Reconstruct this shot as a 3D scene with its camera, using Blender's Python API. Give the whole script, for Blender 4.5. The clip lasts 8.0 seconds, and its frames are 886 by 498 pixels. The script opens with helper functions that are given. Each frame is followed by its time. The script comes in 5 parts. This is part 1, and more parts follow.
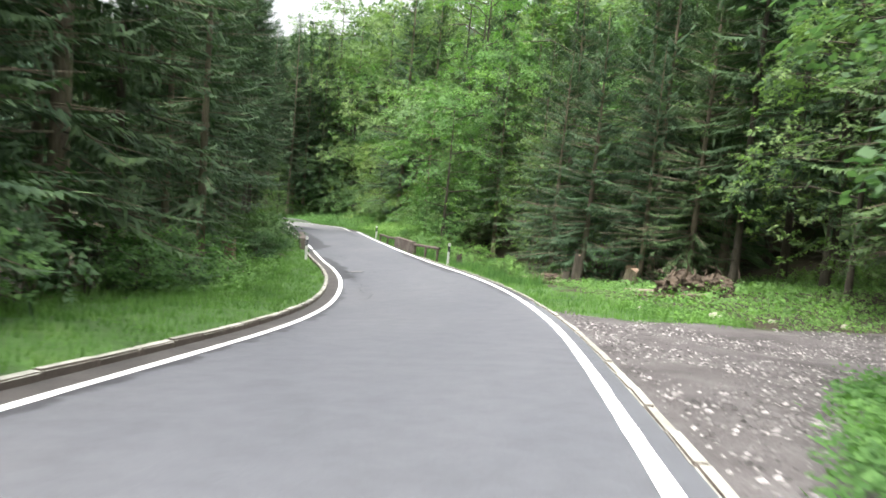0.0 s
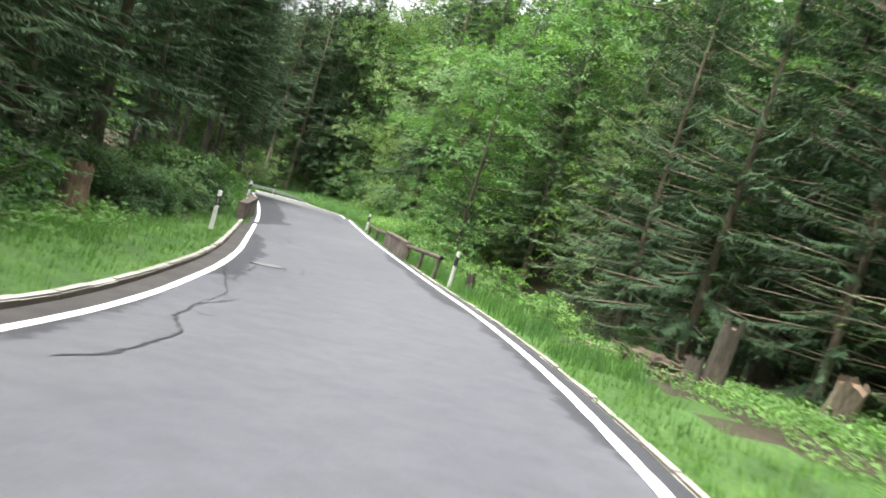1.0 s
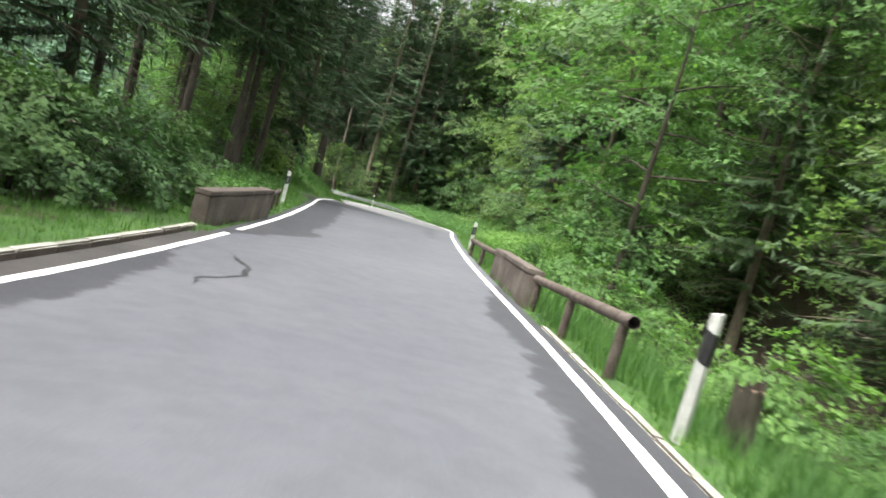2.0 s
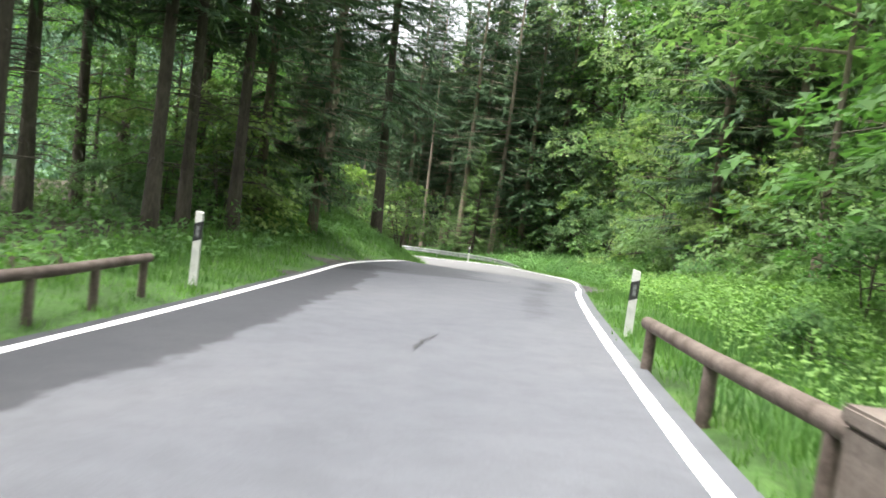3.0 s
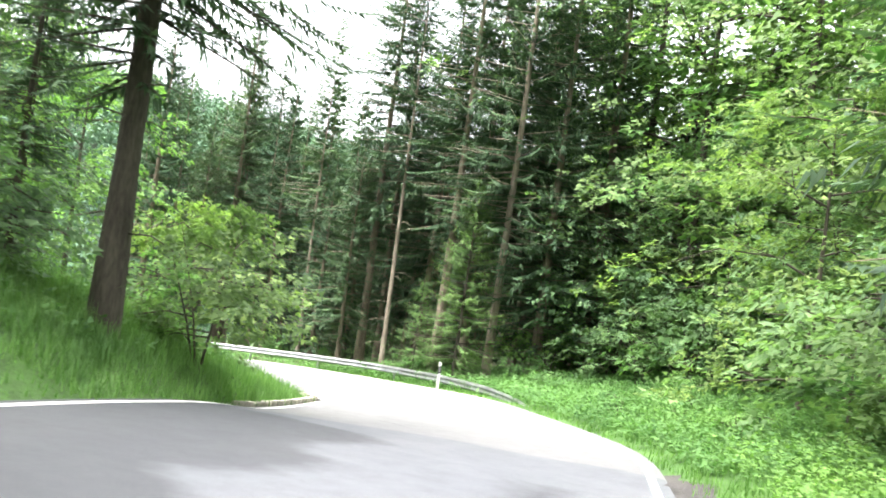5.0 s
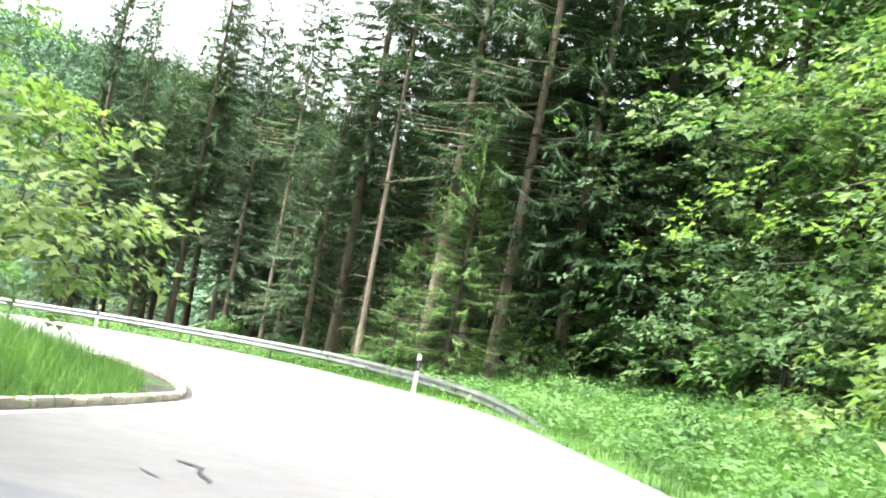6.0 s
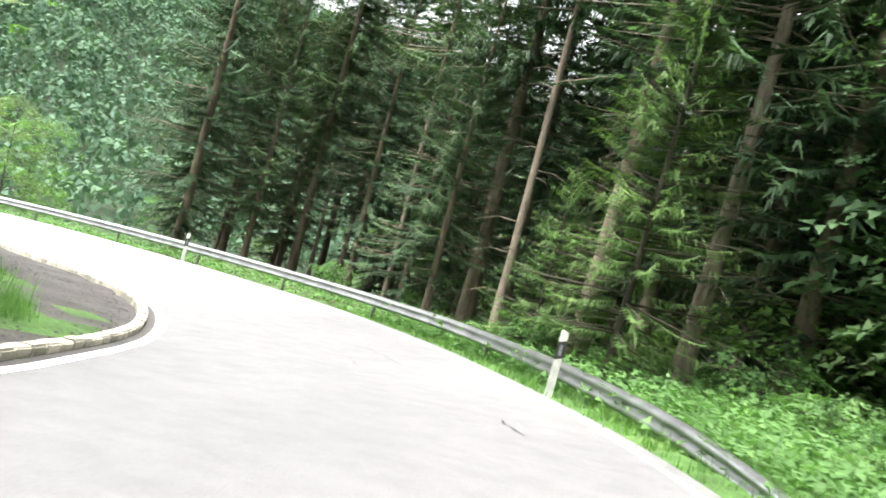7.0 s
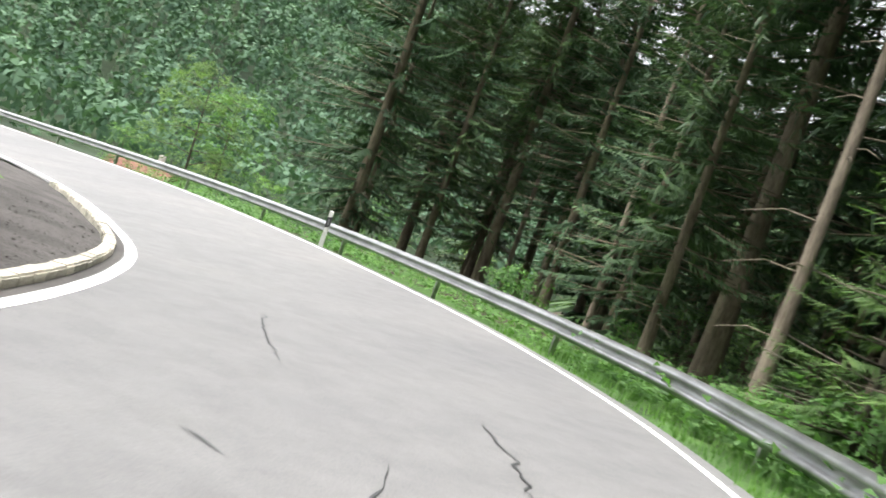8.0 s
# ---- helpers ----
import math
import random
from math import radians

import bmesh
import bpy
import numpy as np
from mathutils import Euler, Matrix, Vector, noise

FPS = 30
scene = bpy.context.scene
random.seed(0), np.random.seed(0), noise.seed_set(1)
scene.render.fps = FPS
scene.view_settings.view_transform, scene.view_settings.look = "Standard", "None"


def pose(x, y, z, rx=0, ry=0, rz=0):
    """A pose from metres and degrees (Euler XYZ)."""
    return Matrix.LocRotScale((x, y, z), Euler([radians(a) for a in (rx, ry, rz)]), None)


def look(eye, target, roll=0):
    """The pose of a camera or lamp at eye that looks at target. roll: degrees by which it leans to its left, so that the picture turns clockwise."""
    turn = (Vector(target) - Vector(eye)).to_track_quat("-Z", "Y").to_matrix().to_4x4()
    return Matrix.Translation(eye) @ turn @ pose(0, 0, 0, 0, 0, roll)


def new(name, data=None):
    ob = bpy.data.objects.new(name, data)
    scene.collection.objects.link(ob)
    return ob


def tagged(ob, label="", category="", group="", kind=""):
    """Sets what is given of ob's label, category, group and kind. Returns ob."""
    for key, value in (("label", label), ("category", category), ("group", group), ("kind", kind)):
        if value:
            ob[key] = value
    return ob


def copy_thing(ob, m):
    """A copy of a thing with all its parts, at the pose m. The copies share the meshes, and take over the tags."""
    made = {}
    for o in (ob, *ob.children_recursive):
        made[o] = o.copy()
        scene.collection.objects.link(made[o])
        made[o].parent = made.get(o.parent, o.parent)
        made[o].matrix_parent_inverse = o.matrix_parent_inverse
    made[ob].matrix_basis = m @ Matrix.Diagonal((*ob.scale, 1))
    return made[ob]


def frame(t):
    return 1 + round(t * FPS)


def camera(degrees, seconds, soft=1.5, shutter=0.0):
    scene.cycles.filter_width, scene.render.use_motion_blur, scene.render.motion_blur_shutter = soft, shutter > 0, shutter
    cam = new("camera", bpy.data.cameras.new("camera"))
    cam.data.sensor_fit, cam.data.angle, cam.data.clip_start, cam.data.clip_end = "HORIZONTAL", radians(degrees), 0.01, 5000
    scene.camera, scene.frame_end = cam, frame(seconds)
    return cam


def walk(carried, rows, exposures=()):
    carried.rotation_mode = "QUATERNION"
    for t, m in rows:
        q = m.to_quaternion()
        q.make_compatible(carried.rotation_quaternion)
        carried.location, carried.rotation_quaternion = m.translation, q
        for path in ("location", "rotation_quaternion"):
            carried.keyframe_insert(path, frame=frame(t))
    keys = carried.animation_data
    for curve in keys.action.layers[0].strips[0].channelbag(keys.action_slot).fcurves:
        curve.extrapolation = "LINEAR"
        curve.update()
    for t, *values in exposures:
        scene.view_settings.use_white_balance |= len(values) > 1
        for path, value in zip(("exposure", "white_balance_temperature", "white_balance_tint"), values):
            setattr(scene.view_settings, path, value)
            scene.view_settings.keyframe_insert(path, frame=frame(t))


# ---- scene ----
cam = camera(55.8, 8.0, soft=1.7, shutter=0.16)
PATH = [
    (0, (0.651, -2.984, 1.287), (0.649, -0.998, 1.045), 5.3),
    (0.5, (1.028, 5.269, 0.188), (1.046, 7.257, -0.028), 12.4),
    (1, (1.13, 14.05, -0.928), (1.072, 16.038, -1.137), 16.8),
    (1.5, (0.878, 22.314, -1.852), (0.687, 24.293, -2.068), 16.7),
    (2, (-0.114, 30.801, -2.64), (-0.477, 32.752, -2.886), 15.9),
    (2.2, (-0.683, 34.022, -2.914), (-1.13, 35.954, -3.177), 14.6),
    (3.3, (-3.997, 50.804, -4.246), (-4.721, 52.666, -4.353), 5.7),
    (3.5, (-4.542, 53.542, -4.438), (-5.318, 55.385, -4.488), 5.7),
    (4, (-5.776, 59.814, -4.855), (-6.565, 61.651, -4.798), 5.8),
    (4.5, (-6.749, 65.179, -5.164), (-7.499, 67.032, -5.114), 6.4),
    (4.7, (-7.153, 67.328, -5.319), (-7.919, 69.175, -5.26), 6.9),
    (5.8, (-10.114, 78.191, -6.62), (-10.943, 80.009, -6.514), 10.0),
    (6, (-10.64, 79.992, -6.745), (-11.487, 81.802, -6.662), 10.6),
    (6.5, (-12.178, 84.167, -7.116), (-13.18, 85.897, -7.16), 13.2),
    (7, (-14.119, 88.458, -7.506), (-15.321, 90.056, -7.574), 15.2),
    (7.5, (-16.313, 92.015, -7.929), (-17.714, 93.437, -8.049), 17.6),
    (8, (-19.236, 95.395, -8.387), (-20.814, 96.611, -8.555), 19.8),
]
EXPOSURES = [(0.0, 1.92), (1.0, 1.97), (2.2, 1.9), (3.5, 2.45), (4.0, 2.6), (4.5, 2.8), (6.0, 2.95), (6.7, 2.65), (7.4, 2.15), (8.0, 1.8)]
walk(cam, [(t, look(eye, target, roll)) for t, eye, target, roll in PATH], EXPOSURES)

# ---- light ----
SUN_EL, SUN_AZ = 72.0, 226.0
world = bpy.data.worlds.new("overcast_sky")
scene.world = world
world.use_nodes = True
wn = world.node_tree.nodes
wl = world.node_tree.links
sky = wn.new("ShaderNodeTexSky")
sky.sky_type = 'NISHITA'
sky.sun_disc = False
sky.sun_elevation = radians(SUN_EL)
sky.sun_rotation = radians(SUN_AZ)
sky.dust_density = 6.0
sky.air_density = 1.0
grey = wn.new("ShaderNodeHueSaturation")
grey.inputs["Saturation"].default_value = 0.22
wl.new(sky.outputs[0], grey.inputs["Color"])
wl.new(grey.outputs[0], wn["Background"].inputs["Color"])
wn["Background"].inputs["Strength"].default_value = 0.15

sun = new("sun", bpy.data.lights.new("sun", 'SUN'))
sun.data.energy = 1.5
sun.data.angle = radians(65)
sun.data.color = (1.0, 0.96, 0.9)
az = radians(SUN_AZ)
sun.matrix_world = look(Vector((math.sin(az) * math.cos(radians(SUN_EL)), math.cos(az) * math.cos(radians(SUN_EL)), math.sin(radians(SUN_EL)))) * 100, (0, 0, 0))


# ---- materials ----
def material(name, rough=0.8, metal=0.0, spec=0.3):
    m = bpy.data.materials.new(name)
    m.use_nodes = True
    b = m.node_tree.nodes["Principled BSDF"]
    b.inputs["Roughness"].default_value = rough
    b.inputs["Metallic"].default_value = metal
    b.inputs["Specular IOR Level"].default_value = spec
    return m, m.node_tree.nodes, m.node_tree.links, b


def noise_tex(n, l, scale, detail=4.0, space="Object", rough=0.55, stretch=None):
    co = n.new("ShaderNodeTexCoord")
    t = n.new("ShaderNodeTexNoise")
    t.inputs["Scale"].default_value = scale
    t.inputs["Detail"].default_value = detail
    t.inputs["Roughness"].default_value = rough
    if stretch:
        mp = n.new("ShaderNodeMapping")
        mp.inputs["Scale"].default_value = stretch
        l.new(co.outputs[space], mp.inputs["Vector"])
        l.new(mp.outputs[0], t.inputs["Vector"])
    else:
        l.new(co.outputs[space], t.inputs["Vector"])
    return t


def ramp(n, l, fac, stops):
    r = n.new("ShaderNodeValToRGB")
    e = r.color_ramp.elements
    while len(e) < len(stops):
        e.new(0.5)
    for k, (p, c) in enumerate(stops):
        e[k].position, e[k].color = p, (*c, 1)
    l.new(fac, r.inputs["Fac"])
    return r


def mix(n, l, fac, a, b, how="MIX"):
    m = n.new("ShaderNodeMix")
    m.data_type, m.blend_type = 'RGBA', how
    for sock, v in ((0, fac), (6, a), (7, b)):
        if isinstance(v, (int, float)):
            m.inputs[sock].default_value = v
        elif isinstance(v, tuple):
            m.inputs[sock].default_value = (*v, 1)
        else:
            l.new(v, m.inputs[sock])
    return m.outputs[2]


def bump(n, l, height, b, strength=0.4, dist=0.02):
    k = n.new("ShaderNodeBump")
    k.inputs["Strength"].default_value = strength
    k.inputs["Distance"].default_value = dist
    l.new(height, k.inputs["Height"])
    l.new(k.outputs[0], b.inputs["Normal"])


def two_scale(name, stops, coarse, fine, rough=0.85, fine_amount=0.5, bump_s=0.4, bump_d=0.02, metal=0.0, spec=0.3, stretch=None):
    m, n, l, b = material(name, rough, metal, spec)
    a = noise_tex(n, l, coarse, 5.0, stretch=stretch)
    f = noise_tex(n, l, fine, 3.0, stretch=stretch)
    base = ramp(n, l, a.outputs["Fac"], stops)
    tone = ramp(n, l, f.outputs["Fac"], [(0.3, (0.55, 0.55, 0.55)), (0.7, (1.35, 1.35, 1.35))])
    col = mix(n, l, fine_amount, base.outputs[0], tone.outputs[0], "MULTIPLY")
    l.new(col, b.inputs["Base Color"])
    bump(n, l, f.outputs["Fac"], b, bump_s, bump_d)
    return m


def asphalt_material():
    m, n, l, b = material("asphalt", 0.72, 0, 0.35)
    a = noise_tex(n, l, 0.35, 5.0, stretch=(1.0, 0.45, 1.0))
    f = noise_tex(n, l, 90.0, 2.0)
    s = noise_tex(n, l, 2.5, 6.0, rough=0.7)
    base = ramp(n, l, a.outputs["Fac"], [(0.3, (0.083, 0.087, 0.098)), (0.55, (0.098, 0.102, 0.113)), (0.75, (0.116, 0.119, 0.127))])
    tone = ramp(n, l, f.outputs["Fac"], [(0.3, (0.7, 0.7, 0.7)), (0.7, (1.25, 1.25, 1.25))])
    stain = ramp(n, l, s.outputs["Fac"], [(0.35, (0.86, 0.86, 0.86)), (0.6, (1.04, 1.04, 1.04))])
    col = mix(n, l, 0.6, base.outputs[0], tone.outputs[0], "MULTIPLY")
    col = mix(n, l, 1.0, col, stain.outputs[0], "MULTIPLY")
    w = noise_tex(n, l, 1.3, 8.0, rough=0.7)
    for name, spread, soft, tint in (("patched", 0.9, 0.1, (0.44, 0.44, 0.45)), ("damp", 1.3, 0.5, (0.5, 0.5, 0.51)), ("paler", 0.9, 0.6, (1.4, 1.34, 1.22))):
        at = n.new("ShaderNodeAttribute")
        at.attribute_name = name
        jit = n.new("ShaderNodeMath")
        jit.operation = 'MULTIPLY_ADD'
        l.new(w.outputs["Fac"], jit.inputs[0])
        jit.inputs[1].default_value = spread
        l.new(at.outputs["Fac"], jit.inputs[2])
        lim = n.new("ShaderNodeMapRange")
        lim.inputs["From Min"].default_value = spread / 2 - soft / 2
        lim.inputs["From Max"].default_value = spread / 2 + soft / 2
        lim.inputs["To Min"].default_value = 0.0
        lim.inputs["To Max"].default_value = 1.0
        l.new(jit.outputs[0], lim.inputs["Value"])
        col = mix(n, l, lim.outputs[0], col, mix(n, l, 1.0, col, tint, "MULTIPLY"))
    l.new(col, b.inputs["Base Color"])
    bump(n, l, f.outputs["Fac"], b, 0.35, 0.006)
    return m


def leaf_material(name, dark, light, trans=0.35, rough=0.6, clumps=0.9):
    m, n, l, b = material(name, rough, 0, 0.18)
    g = n.new("ShaderNodeNewGeometry")
    o = n.new("ShaderNodeObjectInfo")
    near_dark = tuple(a + 0.25 * (b_ - a) for a, b_ in zip(dark, light))
    isl = ramp(n, l, g.outputs["Random Per Island"], [(0.0, near_dark), (1.0, light)])
    tone = ramp(n, l, o.outputs["Random"], [(0.0, (0.72, 0.78, 0.75)), (0.5, (1.0, 1.0, 1.0)), (1.0, (1.25, 1.18, 0.95))])
    col = mix(n, l, 1.0, isl.outputs[0], tone.outputs[0], "MULTIPLY")
    clump = noise_tex(n, l, clumps, 2.0)
    wave = ramp(n, l, clump.outputs["Fac"], [(0.32, (0.7, 0.74, 0.78)), (0.5, (1.0, 1.0, 1.0)), (0.68, (1.22, 1.2, 1.08))])
    col = mix(n, l, 1.0, col, wave.outputs[0], "MULTIPLY")
    l.new(col, b.inputs["Base Color"])
    t = n.new("ShaderNodeBsdfTranslucent")
    l.new(mix(n, l, 1.0, col, (1.2, 1.45, 0.75), "MULTIPLY"), t.inputs["Color"])
    mx = n.new("ShaderNodeMixShader")
    mx.inputs[0].default_value = trans
    l.new(b.outputs[0], mx.inputs[1])
    l.new(t.outputs[0], mx.inputs[2])
    l.new(mx.outputs[0], n["Material Output"].inputs["Surface"])
    return m


M_ASPHALT = asphalt_material()
M_CRACK = two_scale("sealed_crack", [(0.4, (0.028, 0.029, 0.031)), (0.6, (0.045, 0.046, 0.049))], 8.0, 80.0, 0.6)
M_GUTTER = two_scale("wet_gutter", [(0.35, (0.042, 0.039, 0.037)), (0.65, (0.072, 0.066, 0.062))], 1.2, 40.0, 0.75, 0.6, 0.4, 0.01)
M_LINE = two_scale("road_paint", [(0.3, (0.62, 0.62, 0.6)), (0.55, (0.8, 0.8, 0.78))], 1.7, 35.0, 0.6, 0.25, 0.2, 0.003)
M_CONCRETE = two_scale("weathered_concrete", [(0.3, (0.075, 0.06, 0.05)), (0.5, (0.115, 0.095, 0.08)), (0.75, (0.18, 0.155, 0.135))], 1.5, 30.0, 0.9, 0.5, 0.5, 0.01)
M_KERB = two_scale("kerb_stone", [(0.3, (0.3, 0.3, 0.26)), (0.6, (0.42, 0.42, 0.38))], 3.0, 45.0, 0.9, 0.5, 0.5, 0.01)
M_KERB_FACE = two_scale("dark_kerb_face", [(0.3, (0.075, 0.06, 0.05)), (0.6, (0.15, 0.125, 0.105))], 1.5, 40.0, 0.9, 0.5, 0.5, 0.01)
M_LID = two_scale("lid_concrete", [(0.3, (0.13, 0.132, 0.135)), (0.6, (0.19, 0.19, 0.188))], 3.0, 40.0, 0.9, 0.5, 0.5, 0.01)
M_STONE = two_scale("pale_stone", [(0.3, (0.4, 0.38, 0.33)), (0.6, (0.6, 0.57, 0.5))], 4.0, 50.0, 0.9, 0.5, 0.5, 0.01)
for m_ in (M_STONE, M_KERB):
    n_, l_ = m_.node_tree.nodes, m_.node_tree.links
    o_ = n_.new("ShaderNodeObjectInfo")
    src_ = n_["Principled BSDF"].inputs["Base Color"].links[0].from_socket
    tone_ = ramp(n_, l_, o_.outputs["Random"], [(0.0, (0.62, 0.62, 0.6)), (1.0, (1.1, 1.08, 1.05))])
    l_.new(mix(n_, l_, 1.0, src_, tone_.outputs[0], "MULTIPLY"), n_["Principled BSDF"].inputs["Base Color"])
M_GRASSLAND = two_scale("grass_soil", [(0.3, (0.03, 0.062, 0.016)), (0.5, (0.05, 0.11, 0.024)), (0.75, (0.08, 0.145, 0.035))], 0.8, 14.0, 0.95, 0.7, 0.8, 0.05)
M_FLOOR = two_scale("forest_floor", [(0.3, (0.024, 0.02, 0.013)), (0.5, (0.045, 0.035, 0.022)), (0.7, (0.035, 0.055, 0.018))], 0.6, 12.0, 0.95, 0.7, 0.8, 0.06)
M_GRAVEL = two_scale("gravel_ground", [(0.3, (0.055, 0.05, 0.049)), (0.5, (0.095, 0.088, 0.087)), (0.7, (0.135, 0.126, 0.125))], 0.9, 34.0, 0.95, 0.8, 0.9, 0.04)
M_DIRT = two_scale("bare_soil", [(0.3, (0.036, 0.033, 0.032)), (0.6, (0.074, 0.069, 0.066))], 1.1, 20.0, 0.95, 0.7, 0.8, 0.04)
M_HILL = two_scale("hill_soil", [(0.35, (0.015, 0.028, 0.014)), (0.65, (0.03, 0.05, 0.022))], 0.05, 0.6, 0.95, 0.6, 0.2, 0.1)
M_BARK = two_scale("spruce_bark", [(0.3, (0.1, 0.081, 0.06)), (0.6, (0.195, 0.166, 0.118)), (0.8, (0.19, 0.182, 0.11))], 3.0, 22.0, 0.95, 0.7, 0.9, 0.03, stretch=(1, 1, 0.25))
M_BARK_PALE = two_scale("pale_bark", [(0.3, (0.16, 0.13, 0.1)), (0.6, (0.28, 0.235, 0.185))], 3.0, 20.0, 0.95, 0.6, 0.8, 0.02, stretch=(1, 1, 0.25))
M_BARK_DARK = two_scale("dark_bark", [(0.3, (0.045, 0.038, 0.03)), (0.6, (0.09, 0.08, 0.06))], 3.0, 22.0, 0.95, 0.7, 0.9, 0.02, stretch=(1, 1, 0.25))
M_NEEDLE = leaf_material("spruce_needles", (0.03, 0.061, 0.036), (0.078, 0.13, 0.066), 0.18, 0.55)
M_NEEDLE_YOUNG = leaf_material("young_needles", (0.05, 0.1, 0.044), (0.105, 0.178, 0.074), 0.25, 0.6)
M_LEAF = leaf_material("broad_leaves", (0.054, 0.119, 0.04), (0.141, 0.256, 0.085), 0.4)
M_LEAF_BLUE = leaf_material("maple_leaves", (0.068, 0.132, 0.062), (0.15, 0.238, 0.118), 0.4)
# shade under the forest edge is put into this darker leaf colour
M_LEAF_SHADE_TINT = leaf_material("shade_darkened_leaves", (0.032, 0.072, 0.03), (0.085, 0.155, 0.06), 0.3)
M_LEAF_LIGHT = leaf_material("fresh_leaves", (0.076, 0.128, 0.047), (0.161, 0.235, 0.099), 0.45)
M_GRASS = leaf_material("grass_blades", (0.046, 0.118, 0.03), (0.118, 0.222, 0.07), 0.35)
M_HERB = leaf_material("herb_leaves", (0.068, 0.15, 0.045), (0.16, 0.28, 0.1), 0.35)
M_STEEL = two_scale("galvanised_steel", [(0.3, (0.25, 0.253, 0.257)), (0.7, (0.43, 0.434, 0.438))], 2.0, 25.0, 0.3, 0.3, 0.1, 0.003, metal=0.9, spec=0.5)
M_WHITE = two_scale("white_plastic", [(0.3, (0.4, 0.41, 0.38)), (0.6, (0.56, 0.56, 0.53))], 4.0, 30.0, 0.45, 0.2, 0.1, 0.002, spec=0.5)
M_BLACK = two_scale("black_plastic", [(0.3, (0.015, 0.015, 0.016)), (0.6, (0.03, 0.03, 0.032))], 4.0, 30.0, 0.5, 0.3, 0.1, 0.002)
M_REFLEX = two_scale("reflector", [(0.3, (0.1, 0.105, 0.11)), (0.6, (0.2, 0.205, 0.21))], 20.0, 120.0, 0.25, 0.3, 0.1, 0.002, spec=0.8)
M_TIMBER = two_scale("weathered_timber", [(0.3, (0.06, 0.045, 0.036)), (0.6, (0.125, 0.1, 0.085))], 4.0, 30.0, 0.9, 0.6, 0.7, 0.01)
M_WOOD = two_scale("broken_wood", [(0.3, (0.09, 0.06, 0.04)), (0.6, (0.19, 0.135, 0.09))], 3.0, 25.0, 0.9, 0.7, 0.9, 0.02, stretch=(1, 1, 0.3))
M_ROOF = two_scale("roof_tiles", [(0.3, (0.12, 0.06, 0.045)), (0.6, (0.19, 0.095, 0.07))], 0.6, 6.0, 0.9, 0.5, 0.5, 0.05)
M_PLASTER = two_scale("house_plaster", [(0.3, (0.5, 0.48, 0.43)), (0.6, (0.65, 0.62, 0.56))], 0.5, 8.0, 0.9, 0.3)


# ---- mesh helpers ----
def quad_mesh(name, verts, faces, mat, smooth=False):
    me = bpy.data.meshes.new(name)
    v = np.asarray(verts, dtype=np.float32)
    f = np.asarray(faces, dtype=np.int32)
    me.vertices.add(len(v))
    me.vertices.foreach_set("co", v.ravel())
    me.loops.add(f.size)
    me.loops.foreach_set("vertex_index", f.ravel())
    me.polygons.add(len(f))
    me.polygons.foreach_set("loop_start", np.arange(0, f.size, f.shape[1], dtype=np.int32))
    me.polygons.foreach_set("use_smooth", np.full(len(f), smooth))
    me.materials.append(mat)
    me.update(calc_edges=True)
    return me


def part_mesh(name, me, parent, label=""):
    ob = new(name, me)
    ob.parent = parent
    return tagged(ob, label)


def part(name, bm, mat, parent, label="", smooth=False):
    me = bpy.data.meshes.new(name)
    bm.to_mesh(me)
    bm.free()
    me.materials.append(mat)
    if smooth:
        me.polygons.foreach_set("use_smooth", np.full(len(me.polygons), True))
    return part_mesh(name, me, parent, label)


def thing(name, m, label, category, group="", kind=""):
    ob = new(name)
    ob.matrix_world = m
    ob.empty_display_size = 0.2
    return tagged(ob, label, category, group, kind)


def box(bm, size, m=Matrix(), bevel=0.0):
    r = bmesh.ops.create_cube(bm, size=1.0, matrix=m @ Matrix.Diagonal((*size, 1)))
    if bevel:
        es = list({e for v in r["verts"] for e in v.link_edges})
        bmesh.ops.bevel(bm, geom=es, offset=bevel, segments=2, affect='EDGES')
    return bm


def tube(points, radii, sides=8):
    """Tapered tube along points; returns verts and quads."""
    p = np.array(points, dtype=float)
    n = len(p)
    t = np.gradient(p, axis=0)
    t /= np.linalg.norm(t, axis=1)[:, None] + 1e-9
    ref = np.where(np.abs(t[:, 2:3]) > 0.9, np.array([[1.0, 0, 0]]), np.array([[0, 0, 1.0]]))
    a = np.cross(t, ref)
    a /= np.linalg.norm(a, axis=1)[:, None] + 1e-9
    b = np.cross(t, a)
    ang = np.linspace(0, 2 * math.pi, sides, endpoint=False)
    r = np.array(radii, dtype=float)[:, None, None]
    v = p[:, None] + r * (np.cos(ang)[None, :, None] * a[:, None] + np.sin(ang)[None, :, None] * b[:, None])
    f = [(i * sides + j, i * sides + (j + 1) % sides, (i + 1) * sides + (j + 1) % sides, (i + 1) * sides + j)
         for i in range(n - 1) for j in range(sides)]
    return v.reshape(-1, 3), np.array(f)


def joined(pieces):
    vs, fs, k = [], [], 0
    for v, f in pieces:
        vs.append(v)
        fs.append(f + k)
        k += len(v)
    return np.concatenate(vs), np.concatenate(fs)


def blades(base, way, side, length, width, mid=0.45):
    """Diamond-shaped leaves from their feet, directions and sizes."""
    n = len(base)
    L, W = length[:, None], width[:, None]
    v = np.stack([base, base + way * L * mid + side * W / 2, base + way * L, base + way * L * mid - side * W / 2], 1)
    return v.reshape(-1, 3), np.arange(4 * n).reshape(n, 4)


def slips(base, way, side, length, width):
    """Three-cornered leaves or blades from their feet, directions and sizes."""
    n = len(base)
    L, W = length[:, None], width[:, None]
    v = np.stack([base + side * W / 2, base + way * L, base - side * W / 2], 1)
    return v.reshape(-1, 3), np.arange(3 * n).reshape(n, 3)


